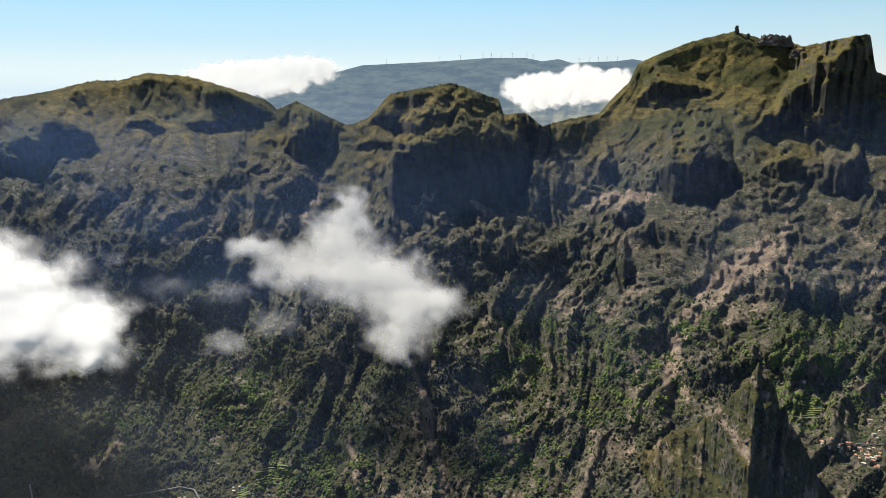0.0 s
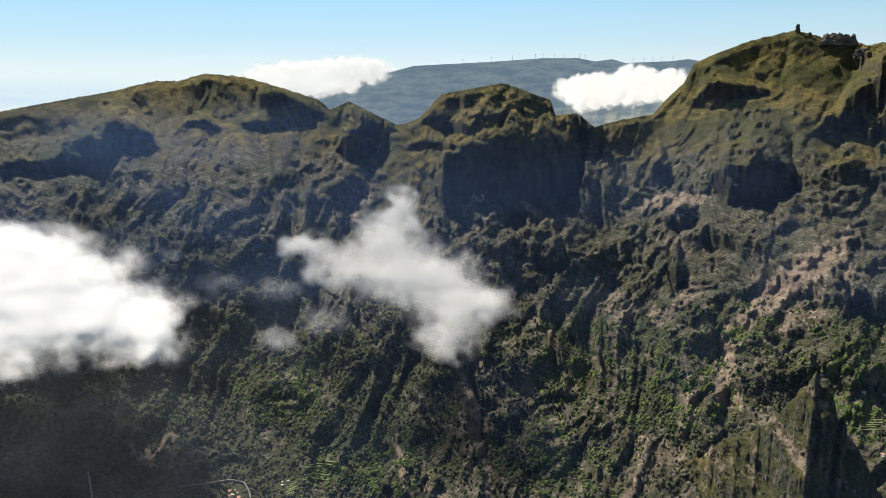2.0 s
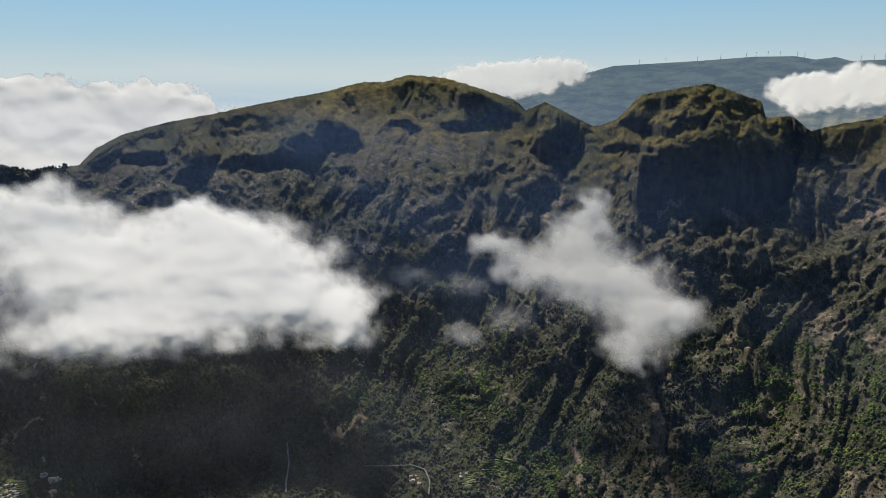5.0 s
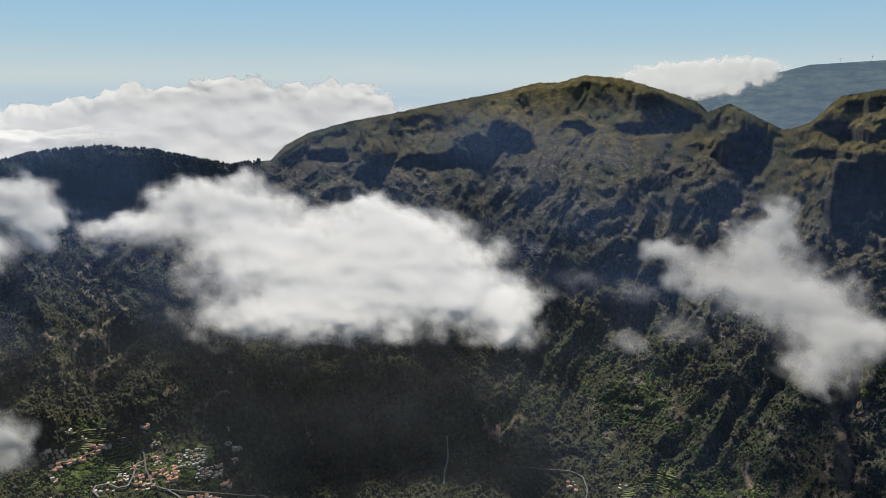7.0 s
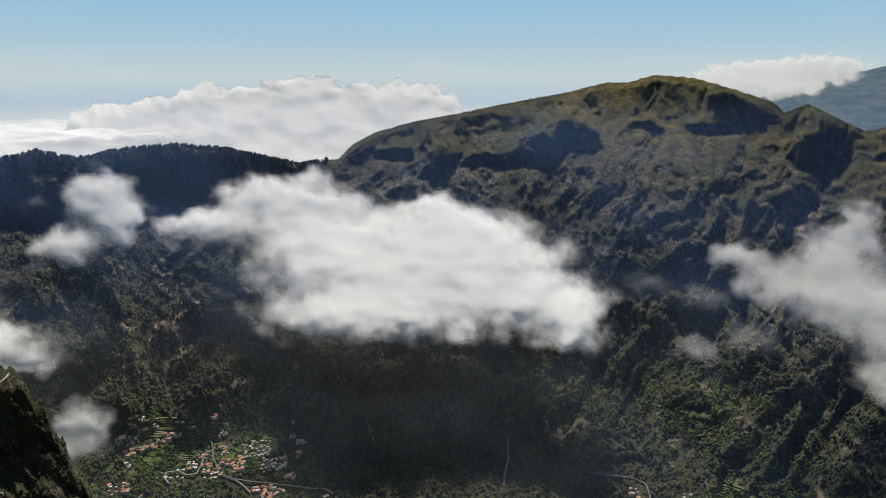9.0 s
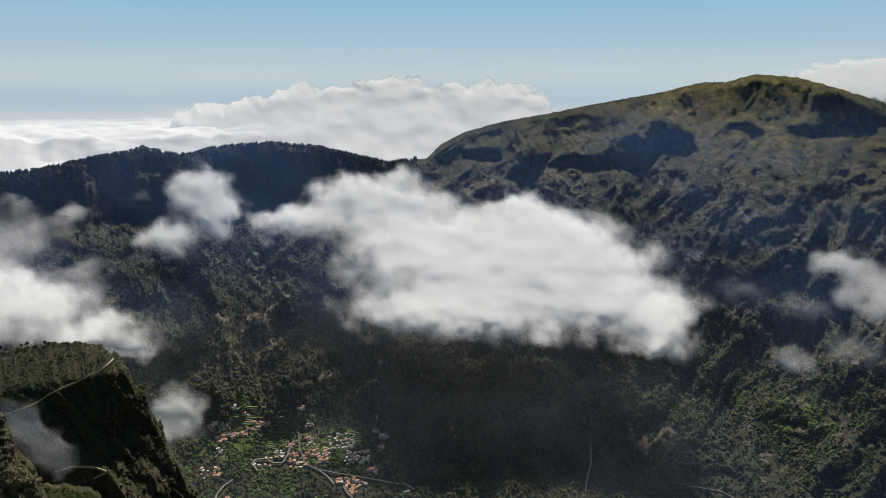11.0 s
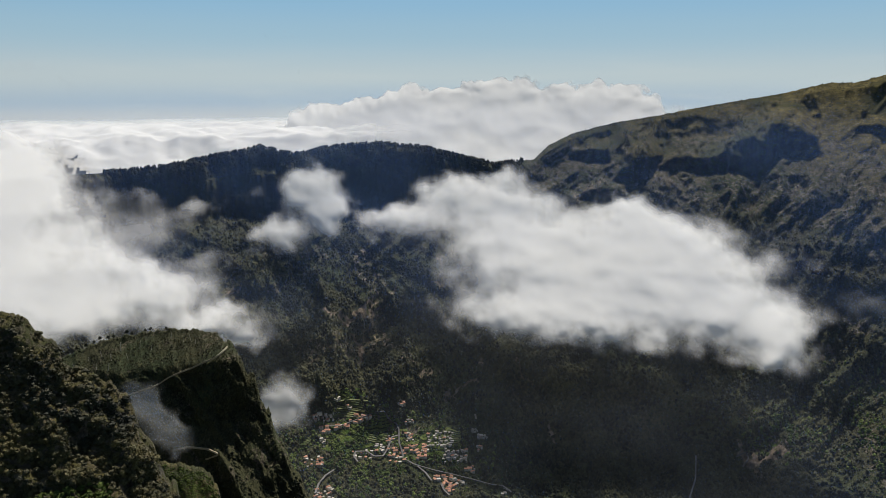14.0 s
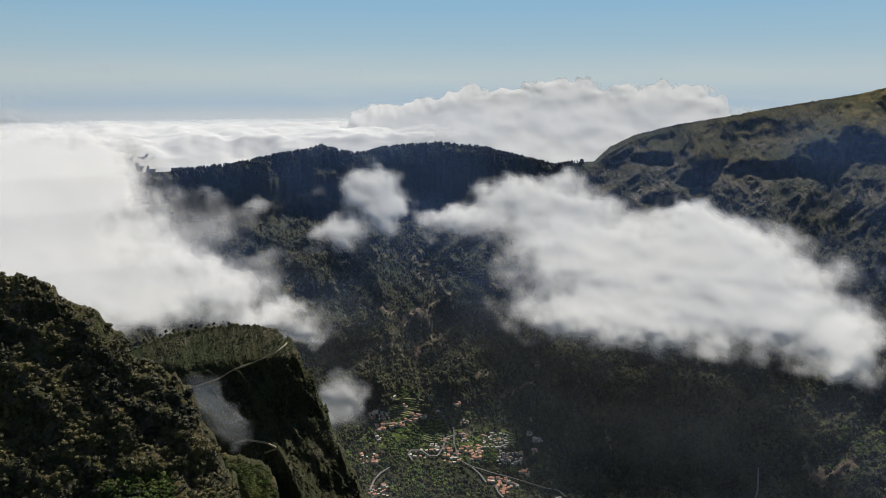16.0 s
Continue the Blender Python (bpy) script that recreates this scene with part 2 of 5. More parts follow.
# Distances of five level lines up the slopes and of the crest, by bearing.
AZ_KNOTS = [-33, -22, -12, -8, 0, 5, 10, 20, 30, 40, 46, 55, 65, 75, 90, 200, 327]
LEVELS = [[1140] * 17,
          [1430, 1430, 1430, 1430, 1420, 1420, 1430, 1450, 1440, 1420, 1380, 1340, 1330, 1330, 1330, 1330, 1430],
          [1800, 1800, 1760, 1720, 1690, 1690, 1730, 1780, 1740, 1700, 1650, 1610, 1600, 1600, 1600, 1600, 1800],
          [2250, 2250, 2150, 2060, 1960, 1960, 2060, 2080, 2060, 2030, 1990, 1950, 1940, 1930, 1900, 1900, 2250],
          [2750, 2800, 2650, 2450, 2210, 2220, 2420, 2420, 2400, 2380, 2350, 2330, 2300, 2280, 2250, 2250, 2750],
          [3350, 3500, 3200, 2800, 2480, 2500, 2750, 3050, 3000, 2850, 2750, 2750, 2750, 2700, 2700, 2800, 3350]]
# Steep walls in the slopes, each along its bearings: bearing, slope of the foot, slope of the head.
WALLS_A = [[(24.0, -4.1, -3.9), (24.5, -4.3, -3.2), (25.6, -4.5, -2.4), (26.9, -4.8, -2.5), (27.8, -6.2, -3.2), (28.8, -5.8, -3.5), (30.1, -5.2, -3.8)],
           [(12.3, -2.2, -1.9), (14.1, -2.6, -1.2), (15.6, -2.7, -0.5), (17.0, -2.4, -0.5), (17.8, -1.8, -1.6)],
           [(8.3, -2.7, -1.8), (8.8, -4.7, -2.0), (9.7, -5.9, -2.4), (10.8, -5.8, -3.2), (11.6, -4.5, -4.1)],
           [(-1.4, -1.9, -1.3), (-0.3, -2.7, -1.9), (1.8, -3.3, -2.1), (3.9, -3.2, -2.0), (5.4, -2.5, -2.3)],
           [(2.3, -4.5, -4.2), (4.0, -4.6, -4.0), (5.6, -4.7, -3.9), (6.9, -4.6, -4.4)],
           [(-6.8, -5.8, -5.4), (-6.2, -7.7, -4.3), (-4.1, -8.4, -4.0), (-1.9, -9.8, -4.1), (0.2, -8.4, -3.8), (2.1, -10.0, -4.6), (3.6, -9.4, -5.8), (4.4, -7.3, -7.1)],
           [(-8.1, -4.9, -4.2), (-7.6, -5.1, -2.8), (-6.5, -5.2, -2.1), (-5.5, -4.3, -1.8), (-4.4, -2.3, -2.0)]]
WALLS_B = [[(-18.9, -0.3, -0.0), (-16.8, -1.0, 0.2), (-15.3, -1.4, 0.5), (-13.8, -1.2, -0.8)],
           [(-31.5, -0.7, 0.6), (-29.3, -1.0, 1.6), (-28.5, -1.4, 3.6), (-27.6, -3.7, 2.9), (-26.4, -4.1, 1.7), (-24.8, -3.9, 0.0), (-23.2, -3.5, -1.5), (-21.7, -3.1, -2.8)],
           [(-29.3, -6.6, -6.0), (-28.7, -7.3, -5.1), (-27.3, -7.2, -4.8), (-25.6, -6.4, -4.8), (-24.2, -6.3, -4.5), (-22.6, -5.8, -5.4)],
           [(-21.2, -6.8, -5.8), (-19.8, -8.3, -4.9), (-18.3, -8.4, -4.7), (-16.7, -8.0, -5.0), (-15.6, -6.6, -6.1)],
           [(-13.0, -6.5, -6.0), (-12.0, -7.1, -5.1), (-11.0, -6.9, -6.5)],
           [(-15.2, -9.3, -8.6), (-13.7, -10.4, -8.5), (-12.6, -9.7, -9.4)],
           [(-28.3, -14.4, -13.4), (-27.1, -15.6, -13.6), (-25.3, -14.5, -13.2), (-24.3, -12.3, -12.0)],
           [(-5.7, -13.0, -12.5), (-4.6, -14.3, -11.7), (-3.3, -13.4, -13.0)],
           [(-14.6, -14.1, -13.5), (-13.7, -14.7, -12.5), (-13.1, -13.5, -13.1)]]
WALLS_C = [[(34.4, -5.0, -4.6), (35.4, -6.4, -4.3), (36.7, -6.8, -4.7), (37.9, -6.6, -6.3)],
           [(36.0, -8.2, -8.0), (37.2, -8.4, -7.5), (38.8, -8.3, -7.2), (40.5, -7.9, -7.6)]]
WALLS_D = [[(29.1, -5.2, -4.2), (30.8, -6.0, -4.5), (32.9, -5.8, -4.6), (34.6, -5.8, -5.2)],
           [(20.0, -2.9, -2.6), (21.0, -3.0, -2.2), (22.4, -2.6, -2.3)],
           [(15.2, -2.9, -2.4), (16.8, -3.2, -2.1), (18.4, -2.9, -2.5)],
           [(45.5, -6.3, -5.9), (48, -7.6, -5.2), (51, -8.4, -4.6), (55, -8.8, -4.25), (60, -9.2, -4.7), (64, -9.0, -4.5), (69, -9.2, -5.3), (75, -9.5, -5.9), (80, -9.5, -6.6)],
           [(38.1, -5.2, -4.2), (39.6, -5.4, -4.2), (41.0, -5.1, -4.7)]]
# Spurs (and ravines: minus) that run down the slopes: how far they stand out, half width in degrees, and their line.
SPURS = [
    (60, 4, [(-2.8, -10.0), (-5.1, -15.1), (-7.8, -20.0), (-9.8, -24.8), (-11.8, -29.4)]),
    (-50, 1.1, [(-15.5, -10.5), (-17.3, -14.5), (-16.9, -17.8), (-17.9, -20.9), (-18.0, -24.0)]),
    (60, 2, [(-22.5, -6.6), (-22.9, -10.9), (-24.5, -13.1), (-25.6, -16.8)]),
    (-55, 1, [(2.4, -16.8), (1.1, -22.7), (-0.7, -29.9)]),
    (60, 2.4, [(6.4, -16.8), (9.9, -19.9), (13.6, -24.5), (16.1, -29.0)]),
    (-60, 1.5, [(19.2, -14.3), (22.7, -18.8), (25.0, -23.0), (27.1, -25.2)]),
    (-80, 0.8, [(7.4, -3.1), (9.4, -7.0), (11.2, -10.2), (13.1, -14.0)]),
    (34, 0.9, [(13.0, -3.2), (15.2, -6.8), (17.0, -11.3)]),
    (34, 0.9, [(19.6, -2.7), (18.7, -7.1), (18.3, -11.6)]),
    (34, 1, [(24.1, -4.9), (24.8, -9.1), (24.1, -13.1)]),
    (30, 0.8, [(-12.5, -6.9), (-11.8, -10.7), (-13.6, -14.7)]),
    (40, 1, [(2.6, -19.4), (2.0, -23.5), (0.7, -29.1)]),
    (40, 1, [(7.5, -24.9), (6.7, -29.7)]),
    (36, 1, [(34.6, -5.8), (32.1, -8.4), (30.3, -11.3)]),
    (30, 0.9, [(27.4, -5.8), (26.9, -10.0), (26.0, -13.4)]),
    (36, 1, [(21.9, -7.0), (22.6, -10.8), (23.3, -15.0)]),
    (130, 2.4, [(60.9, -8.0), (60.0, -13.0), (59.3, -17.0), (60.2, -21.0)]),
    (90, 2.0, [(50.5, -9.0), (52.5, -13.5), (53.0, -18.0), (54.5, -21.5)]),
    (100, 2.2, [(68.5, -8.0), (69.0, -12.0), (67.5, -16.0)]),
    (50, 1.5, [(50.7, -17.6), (53.3, -20.2), (56.0, -22.7)]),
    (-50, 1.6, [(56.0, -13.0), (55.1, -16.9), (57.8, -20.2)]),
    (-45, 1.5, [(62.1, -13.4), (64.7, -16.6), (63.1, -20.0)]),
    (45, 1.6, [(45.3, -19.9), (47.0, -23.3), (49.6, -26.2)]),
    (-45, 1.3, [(39.7, -20.0), (38.3, -23.4), (34.2, -27.5)]),
    (40, 1.4, [(68.1, -6.9), (67.8, -9.8), (65.9, -12.8)]),
]

# Bare scars of rock and soil: strength, half width, line.
SCARS = [
    (0.6, 0.45, [(56.4, -15.5), (57.65, -17.1)]), (0.7, 0.4, [(57.4, -18.1), (57.0, -19.9)]), (0.65, 0.35, [(48.0, -21.4), (50.0, -22.8)]),
    (0.55, 0.35, [(51.4, -20.6), (53.5, -22.1)]), (0.55, 0.5, [(59.3, -16.1), (58.2, -17.0), (55.8, -16.5)]), (0.5, 0.3, [(41.9, -24.4), (41.5, -25.6)]), (0.5, 0.35, [(43.5, -21.6), (44.8, -20.1)]),
    (1, 1.25, [(-23.3, -11.2), (-21.8, -12.6), (-20.4, -14.0)]), (1, 0.75, [(-21.2, -13.4), (-18.8, -15.8), (-17.3, -17.9), (-18.0, -21.7)]),
    (0.8, 0.6, [(-15.3, -7.7), (-12.5, -7.8), (-10.9, -8.3)]),
    (0.75, 0.55, [(2.2, -20.2), (1.3, -24.3), (-0.3, -29.5)]),
    (0.7, 0.5, [(-24.4, -9.2), (-25.2, -12.2), (-24.6, -14.2)]),
    (0.7, 0.5, [(7.5, -25.7), (6.7, -28.9)]),
    (0.6, 0.5, [(1.0, -7.9), (1.9, -8.8)]),
    (0.6, 0.6, [(-2.6, -8.6), (-3.7, -9.4)]),
    (0.5, 0.5, [(-27.2, -7.8), (-29.8, -10.2)]),
    (0.6, 0.35, [(9.5, -7.6), (10.4, -9.9)]),
    (0.8, 0.4, [(27.8, -24.7), (26.6, -25.5), (24.6, -24.0)]),
    (0.5, 0.4, [(40.5, -7.8), (38.8, -6.8)]),
    (0.45, 0.4, [(35.0, -5.8), (33.8, -6.7)]),
    (0.45, 0.5, [(-9.5, -18.3), (-10.6, -22.3)]),
    (0.5, 0.4, [(-11.6, -25.5), (-12.6, -28.1)]),
    (0.5, 0.45, [(-14.3, -20.0), (-15.4, -23.5)]),
]
ROWS, COLS = 450, 1350


def crest_el(az):
    return np.interp(az, CREST[:, 0], CREST[:, 1])


def distance(az, s):
    """Distance of the slope at bearing az, at a share s of the way up to the crest."""
    rows = np.stack([np.interp(az, AZ_KNOTS, lv) for lv in LEVELS])
    kernel = np.hanning(61) / np.hanning(61).sum()
    for row in rows:
        row[:COLS] = np.convolve(np.pad(row[:COLS], 30, mode="edge"), kernel, mode="valid")
    k = np.clip(s, 0, 0.9999) * 5
    i = k.astype(int)
    f = k - i
    j = np.arange(s.shape[1])[None, :].repeat(s.shape[0], 0)
    p0, p1 = rows[np.clip(i - 1, 0, 5), j], rows[i, j]
    p2, p3 = rows[i + 1, j], rows[np.clip(i + 2, 0, 5), j]
    m1, m2 = (p2 - p0) * 0.5, (p3 - p1) * 0.5
    over = np.maximum(s - 1, 0) * 5 * (rows[5] - rows[4])[None, :] * 0.8
    return over + (2 * f**3 - 3 * f**2 + 1) * p1 + (f**3 - 2 * f**2 + f) * m1 + (-2 * f**3 + 3 * f**2) * p2 + (f**3 - f**2) * m2


def stand_up(r, lean=0.2):
    """Takes overhangs out of a slope: rows go up, and each stands at or behind the one below."""
    back = lean * np.arange(r.shape[0])[:, None]
    r = r - back
    return 0.5 * (np.maximum.accumulate(r, 0) + np.minimum.accumulate(r[::-1], 0)[::-1]) + back


EL_FOOT = -33.0
az1 = np.concatenate([np.linspace(-33, 88, COLS), np.linspace(91, 324, 50)])
top = crest_el(az1) + 0.06 * fbm(az1 * 2.2, az1 * 0, octaves=5, seed=5)
share = np.linspace(0, 1, ROWS)[:, None] * np.ones_like(az1)[None, :]
AZ = az1[None, :] * np.ones_like(share)
EL = EL_FOOT + share * (top[None, :] - EL_FOOT)
jag = fbm(AZ * 0.5, EL * 0.5, octaves=5, seed=77)
chip = fbm(AZ * 1.6, EL * 1.6, octaves=3, seed=78)
# bands of rock that step the slopes
band = EL * 0.36 + 0.10 * AZ * 0.3 + 0.9 * jag
frac = band - np.floor(band)
bent = EL - 0.55 * np.where(frac < 0.55, frac / 0.55, (1 - frac) / 0.45) * step(-0.15, 0.5, fbm(AZ * 0.22, EL * 0.3, octaves=3, seed=79)) * step(-24, -17, EL) * (0.35 + 0.65 * step(-3, -7, EL))
sheer, turned = np.zeros_like(EL), np.zeros_like(EL)
for wall in WALLS_A + WALLS_B + WALLS_C + WALLS_D:
    wa, wf, wh = (np.array(c, float) for c in zip(*wall))
    span = wa[-1] - wa[0]
    along = AZ + np.minimum(0.10 * span, 0.5) * jag + np.minimum(0.04 * span, 0.12) * chip
    foot, head = np.interp(along, wa, wf), np.interp(along, wa, wh)
    tall = np.maximum((head - foot) * step(wa[0] - 0.06 * span, wa[0] + 0.1 * span, along) * step(wa[-1] + 0.06 * span, wa[-1] - 0.1 * span, along), 0.001)
    x = EL + 0.22 * (head - foot) * jag + 0.12 * (head - foot) * chip
    climb = (x - foot) / tall
    lag = np.where(climb < 1, np.clip(climb, 0, 1), np.clip(1 - (climb - 1) / 0.9, 0, 1)) * tall
    bent -= 1.02 * lag
    high = (wh - wf).max()
    turned += (min(95, 10 * span, 16 * high) * (1 - np.exp(-np.clip(wa[-1] - along, 0, 9) / 2.2)) + (6 * np.clip(wa[-1] - along, 0, span) if high > 3 else 0)) * step(-0.35, 0.0, climb) * step(4.5, 1.0, climb) * step(0.1, 0.5, tall)
    sheer = np.maximum(sheer, step(-0.05, 0.1, climb) * step(1.15, 0.95, climb) * step(0.1, 0.5, tall))
kernel = np.hanning(121) / np.hanning(121).sum()
smooth_top = top.copy()
smooth_top[:COLS] = np.convolve(np.pad(top[:COLS], 60, mode="edge"), kernel, mode="valid")
share_b = np.clip((bent - EL_FOOT) / (smooth_top[None, :] - EL_FOOT), 0, 1.25)
R = distance(az1, share_b) + turned
u, v = np.radians(AZ) * 2000, np.radians(EL) * 2000
wu = u + 90 * fbm(u / 340, v / 340, octaves=3, seed=3) + 0.45 * v
wv = v + 90 * fbm(u / 340, v / 340, octaves=3, seed=9)
ribs = (ridged(wu / 250, wv / 400, 2, seed=11) * 44 * (1 - 0.7 * sheer) + ridged(wu / 105, wv / 210, 3, seed=21) * 24 * (1 - 0.88 * sheer) + ridged((u - 0.55 * v) / 62, (v + 0.3 * u) / 100, 3, seed=23) * 15 * (1 - 0.9 * sheer)
        + ridged(wu / 34, wv / 60, 3, seed=25) * 9 * (1 - 0.9 * sheer)
        + fbm(u / 15, v / 22, octaves=3, seed=31) * 4.0 * (1 - 0.7 * sheer))
wind_a, wind_e = AZ + 0.5 * jag + 0.15 * chip, EL + 0.4 * chip
calm = 0.62 + 0.38 * step(-2.0, -6.5, EL + 1.2 * jag)
calm = np.where(AZ > 44, 0.9, calm) * (1 - 0.35 * step(-17, -23, EL)) * (1 - 0.75 * np.exp(-((AZ - 54) / 8)**4 - ((EL + 26.5) / 3.6)**4))
calm = calm * (1 - 0.8 * np.exp(-((AZ + 28) / 2.6)**4 - ((EL - 0.2) / 3.6)**4))
calm = calm * (1 - 0.5 * np.exp(-((AZ + 0.5) / 5.5)**4 - ((EL + 2.0) / 2.5)**4) - 0.45 * np.exp(-((AZ + 20) / 5.5)**4 - ((EL - 1.6) / 2.4)**4))
calm = calm * (1 - 0.6 * np.exp(-((AZ - 6.2) / 2.4)**4 - ((EL + 6.4) / 2.6)**4))
def from_line(line):
    """Distance in degrees from a line on the slopes."""
    near2 = np.full(AZ.shape, 1e9)
    for (a0, e0), (a2, e2) in zip(line, line[1:]):
        da, de = a2 - a0, e2 - e0
        k = np.clip(((wind_a - a0) * da + (wind_e - e0) * de) / (da * da + de * de), 0, 1)
        near2 = np.minimum(near2, (wind_a - a0 - k * da)**2 + (wind_e - e0 - k * de)**2)
    return np.sqrt(near2)


for stand, half, line in SPURS:
    R = R - stand * np.exp(-from_line(line) / half * 1.4)
R = stand_up(R - ribs * calm * (0.25 + 0.75 * step(1.0, 0.985, share)))
place = bearing(AZ, EL, R)
# in front: the valley floor towards the middle; behind: the far sides falling away
near_rows, back_rows = [], []
for k in (0.0, 0.03, 0.25, 0.5, 0.75, 0.92):
    q = place[0].copy()
    q[:, :2] *= k
    q[:, 2] = 560 + (q[:, 2] - 560) * k + 14 * fbm(q[:, 0] / 160, q[:, 1] / 160, octaves=3, seed=2)
    near_rows.append(q)
for k in (0.04, 0.12, 0.25, 0.45, 0.7, 1.0):
    q = place[-1].copy()
    rad = np.hypot(q[:, 0], q[:, 1])
    far = rad + (4950 - rad) * k
    q[:, :2] *= (far / rad)[:, None]
    q[:, 2] = np.maximum(q[:, 2] - 0.55 * (far - rad), 640 + 20 * fbm(q[:, 0] / 300, q[:, 1] / 300, octaves=2, seed=4))
    back_rows.append(q)
full = np.concatenate([np.array(near_rows), place, np.array(back_rows)])
heath = np.clip(0.15 * step(-13, -6, EL + 2.5 * jag) + 0.85 * step(-5.5, -3.0, EL + 1.8 * jag), 0.0, 1) * step(46, 42, AZ)
heath = np.maximum(heath, 0.95 * np.exp(-((AZ - 0.5) / 5.5)**4 - ((EL + 2.5) / 2.6)**4))
heath = np.maximum(heath, np.exp(-((AZ - 6.4) / 2.5)**4 - ((EL + 6.2) / 2.6)**4))
wood = np.clip(step(-6.0, -13.5, EL + 2.2 * jag) * (0.42 + 0.28 * step(-17.5, -20, EL) * step(-1, 5, AZ) + 0.45 * fbm(u / 120, v / 120, octaves=4, seed=41)) + step(43.5, 45, AZ) * 0.5 + 0.4 * step(14, 24, AZ) * step(-3.5, -6, EL + jag) + 0.4 * step(22, 29, AZ) * step(46, 43, AZ) * step(-6, -3.5, EL + jag), 0, 1)
bare = np.zeros_like(wood)
green = np.zeros_like(wood)
for c, s, el, tall, k in ((-13.5, 2.2, -8.6, 1.2, .5), (-5, 2, -9.3, .8, .45), (-14, 4, -11, 3, .42), (-23, 4, -10, 2.5, .42), (-5, 3, -13, 2, .3), (20, 9, -9, 3, .22)):
    bare = np.maximum(bare, k * np.exp(-((AZ - c) / s)**2 - ((EL - el) / tall)**2))
bare = np.maximum(bare, 0.48 * step(0.12, 0.5, fbm(u / 95, v / 120, octaves=4, seed=44)) * np.maximum(step(14, 4, AZ), 0.9 * step(36, 44, AZ) * step(-23, -20, EL)) * step(-9, -12, EL))
for k, half, line in SCARS:
    bare = np.maximum(bare, k * np.exp(-(from_line(line) / half)**2))
for c, s, el, tall, k in ((57, 4.5, -25.3, 1.9, .9), (51.5, 3.5, -26.2, 1.5, .95), (57.8, 1.4, -22.6, .7, 1.0), (13.5, 2.0, -27.5, 1.2, .8), (26, 1.4, -24.0, .9, .7), (-26, 4, -21.5, 3, .6), (15.5, 4, -22, 3.5, .45), (-5, 4, -22, 4, .45), (66, 5, -29, 3, .6)):
    green = np.maximum(green, k * np.exp(-((AZ - c) / s)**2 - ((EL - el) / tall)**2))
cover = np.stack([wood * (1 - np.clip(bare + green, 0, 1)), bare, green], -1)
edge_rows = lambda a: np.concatenate([a[:1].mean(1, keepdims=True).repeat(a.shape[1], 1).repeat(len(near_rows), 0), a, a[-1:].repeat(len(back_rows), 0)])
cover = edge_rows(cover)
ground = new("ground", mesh("ground", full.reshape(-1, 3), grid_faces(len(full), len(az1), True), LAND, attrs={"cover": cover.reshape(-1, 3), "heath": edge_rows(heath).ravel(), "cliff": edge_rows(sheer).ravel()}))
tagged(ground, "steep green volcanic valley slopes with rocky cliffs", "ground", kind="structure")


def spot(az, el):
    """A place on the visible slopes."""
    i = (az - az1[0]) / (az1[1] - az1[0])
    i0 = int(i)
    t = float(np.interp(az, az1[:COLS], top[:COLS]))
    k = (el - EL_FOOT) / (t - EL_FOOT) * (ROWS - 1)
    k0 = min(max(int(k), 0), ROWS - 2)
    fi, fk = i - i0, min(max(k - k0, 0), 1)
    p = place[k0:k0 + 2, i0:i0 + 2]
    q = p[0] * (1 - fk) + p[1] * fk
    return Vector(q[0] * (1 - fi) + q[1] * fi)


def ridge(name, azs, el_foot, crest, dist, ribs_of, seed, rows, label, land, bushy=0.5, heathy=0.7, bare=0.0):
    """A nearer rock spur: a face up to its crest, and a back that falls away."""
    t = np.interp(azs + 0.4 * fbm(azs * 1.1, azs * 0 + 3, octaves=5, seed=seed + 1), *zip(*crest)) + 0.22 * fbm(azs * 1.6, azs * 0, octaves=6, seed=seed, gain=0.6)
    s = np.linspace(0, 1, rows)[:, None] * np.ones_like(azs)[None]
    A = azs[None] * np.ones_like(s)
    E = el_foot + s * (t[None] - el_foot)
    r = dist(A, E, s)
    size = r.mean()
    uu, vv = np.radians(A) * size, r * np.tan(np.radians(E))
    r = stand_up(r - ribs_of(uu, vv) * (0.25 + 0.75 * step(1.0, 0.97, s)), 0.1)
    p = bearing(A, E, r)
    back = []
    rad = np.hypot(p[-1, :, 0], p[-1, :, 1])
    for far, drop in ((12, 2), (40, 15), (110, 70), (220, 200)):
        q = p[-1].copy()
        q[:, :2] *= ((rad + far) / rad)[:, None]
        q[:, 2] = np.maximum(q[:, 2] - drop, 520)
        back.append(q)
    foot = p[0].copy()
    foot[:, 2] = np.minimum(foot[:, 2] - 10, 540)
    allp = np.concatenate([foot[None], p, np.array(back)])
    cov = np.zeros((*allp.shape[:2], 3))
    cov[..., 0] = bushy + 0.3 * fbm(allp[..., 0] / 30, allp[..., 2] / 30, octaves=3, seed=seed)
    cov[..., 1] = np.clip(bare * (1 + 1.2 * fbm(allp[..., 0] / 45, allp[..., 2] / 45, octaves=3, seed=seed + 2)), 0, 1)
    ob = new(name, mesh(name, allp.reshape(-1, 3), grid_faces(*allp.shape[:2]), land, attrs={"cover": cov.reshape(-1, 3), "heath": np.full(cov[..., 0].size, heathy)}))
    return tagged(ob, label, "cliff", kind="structure"), p, A, E


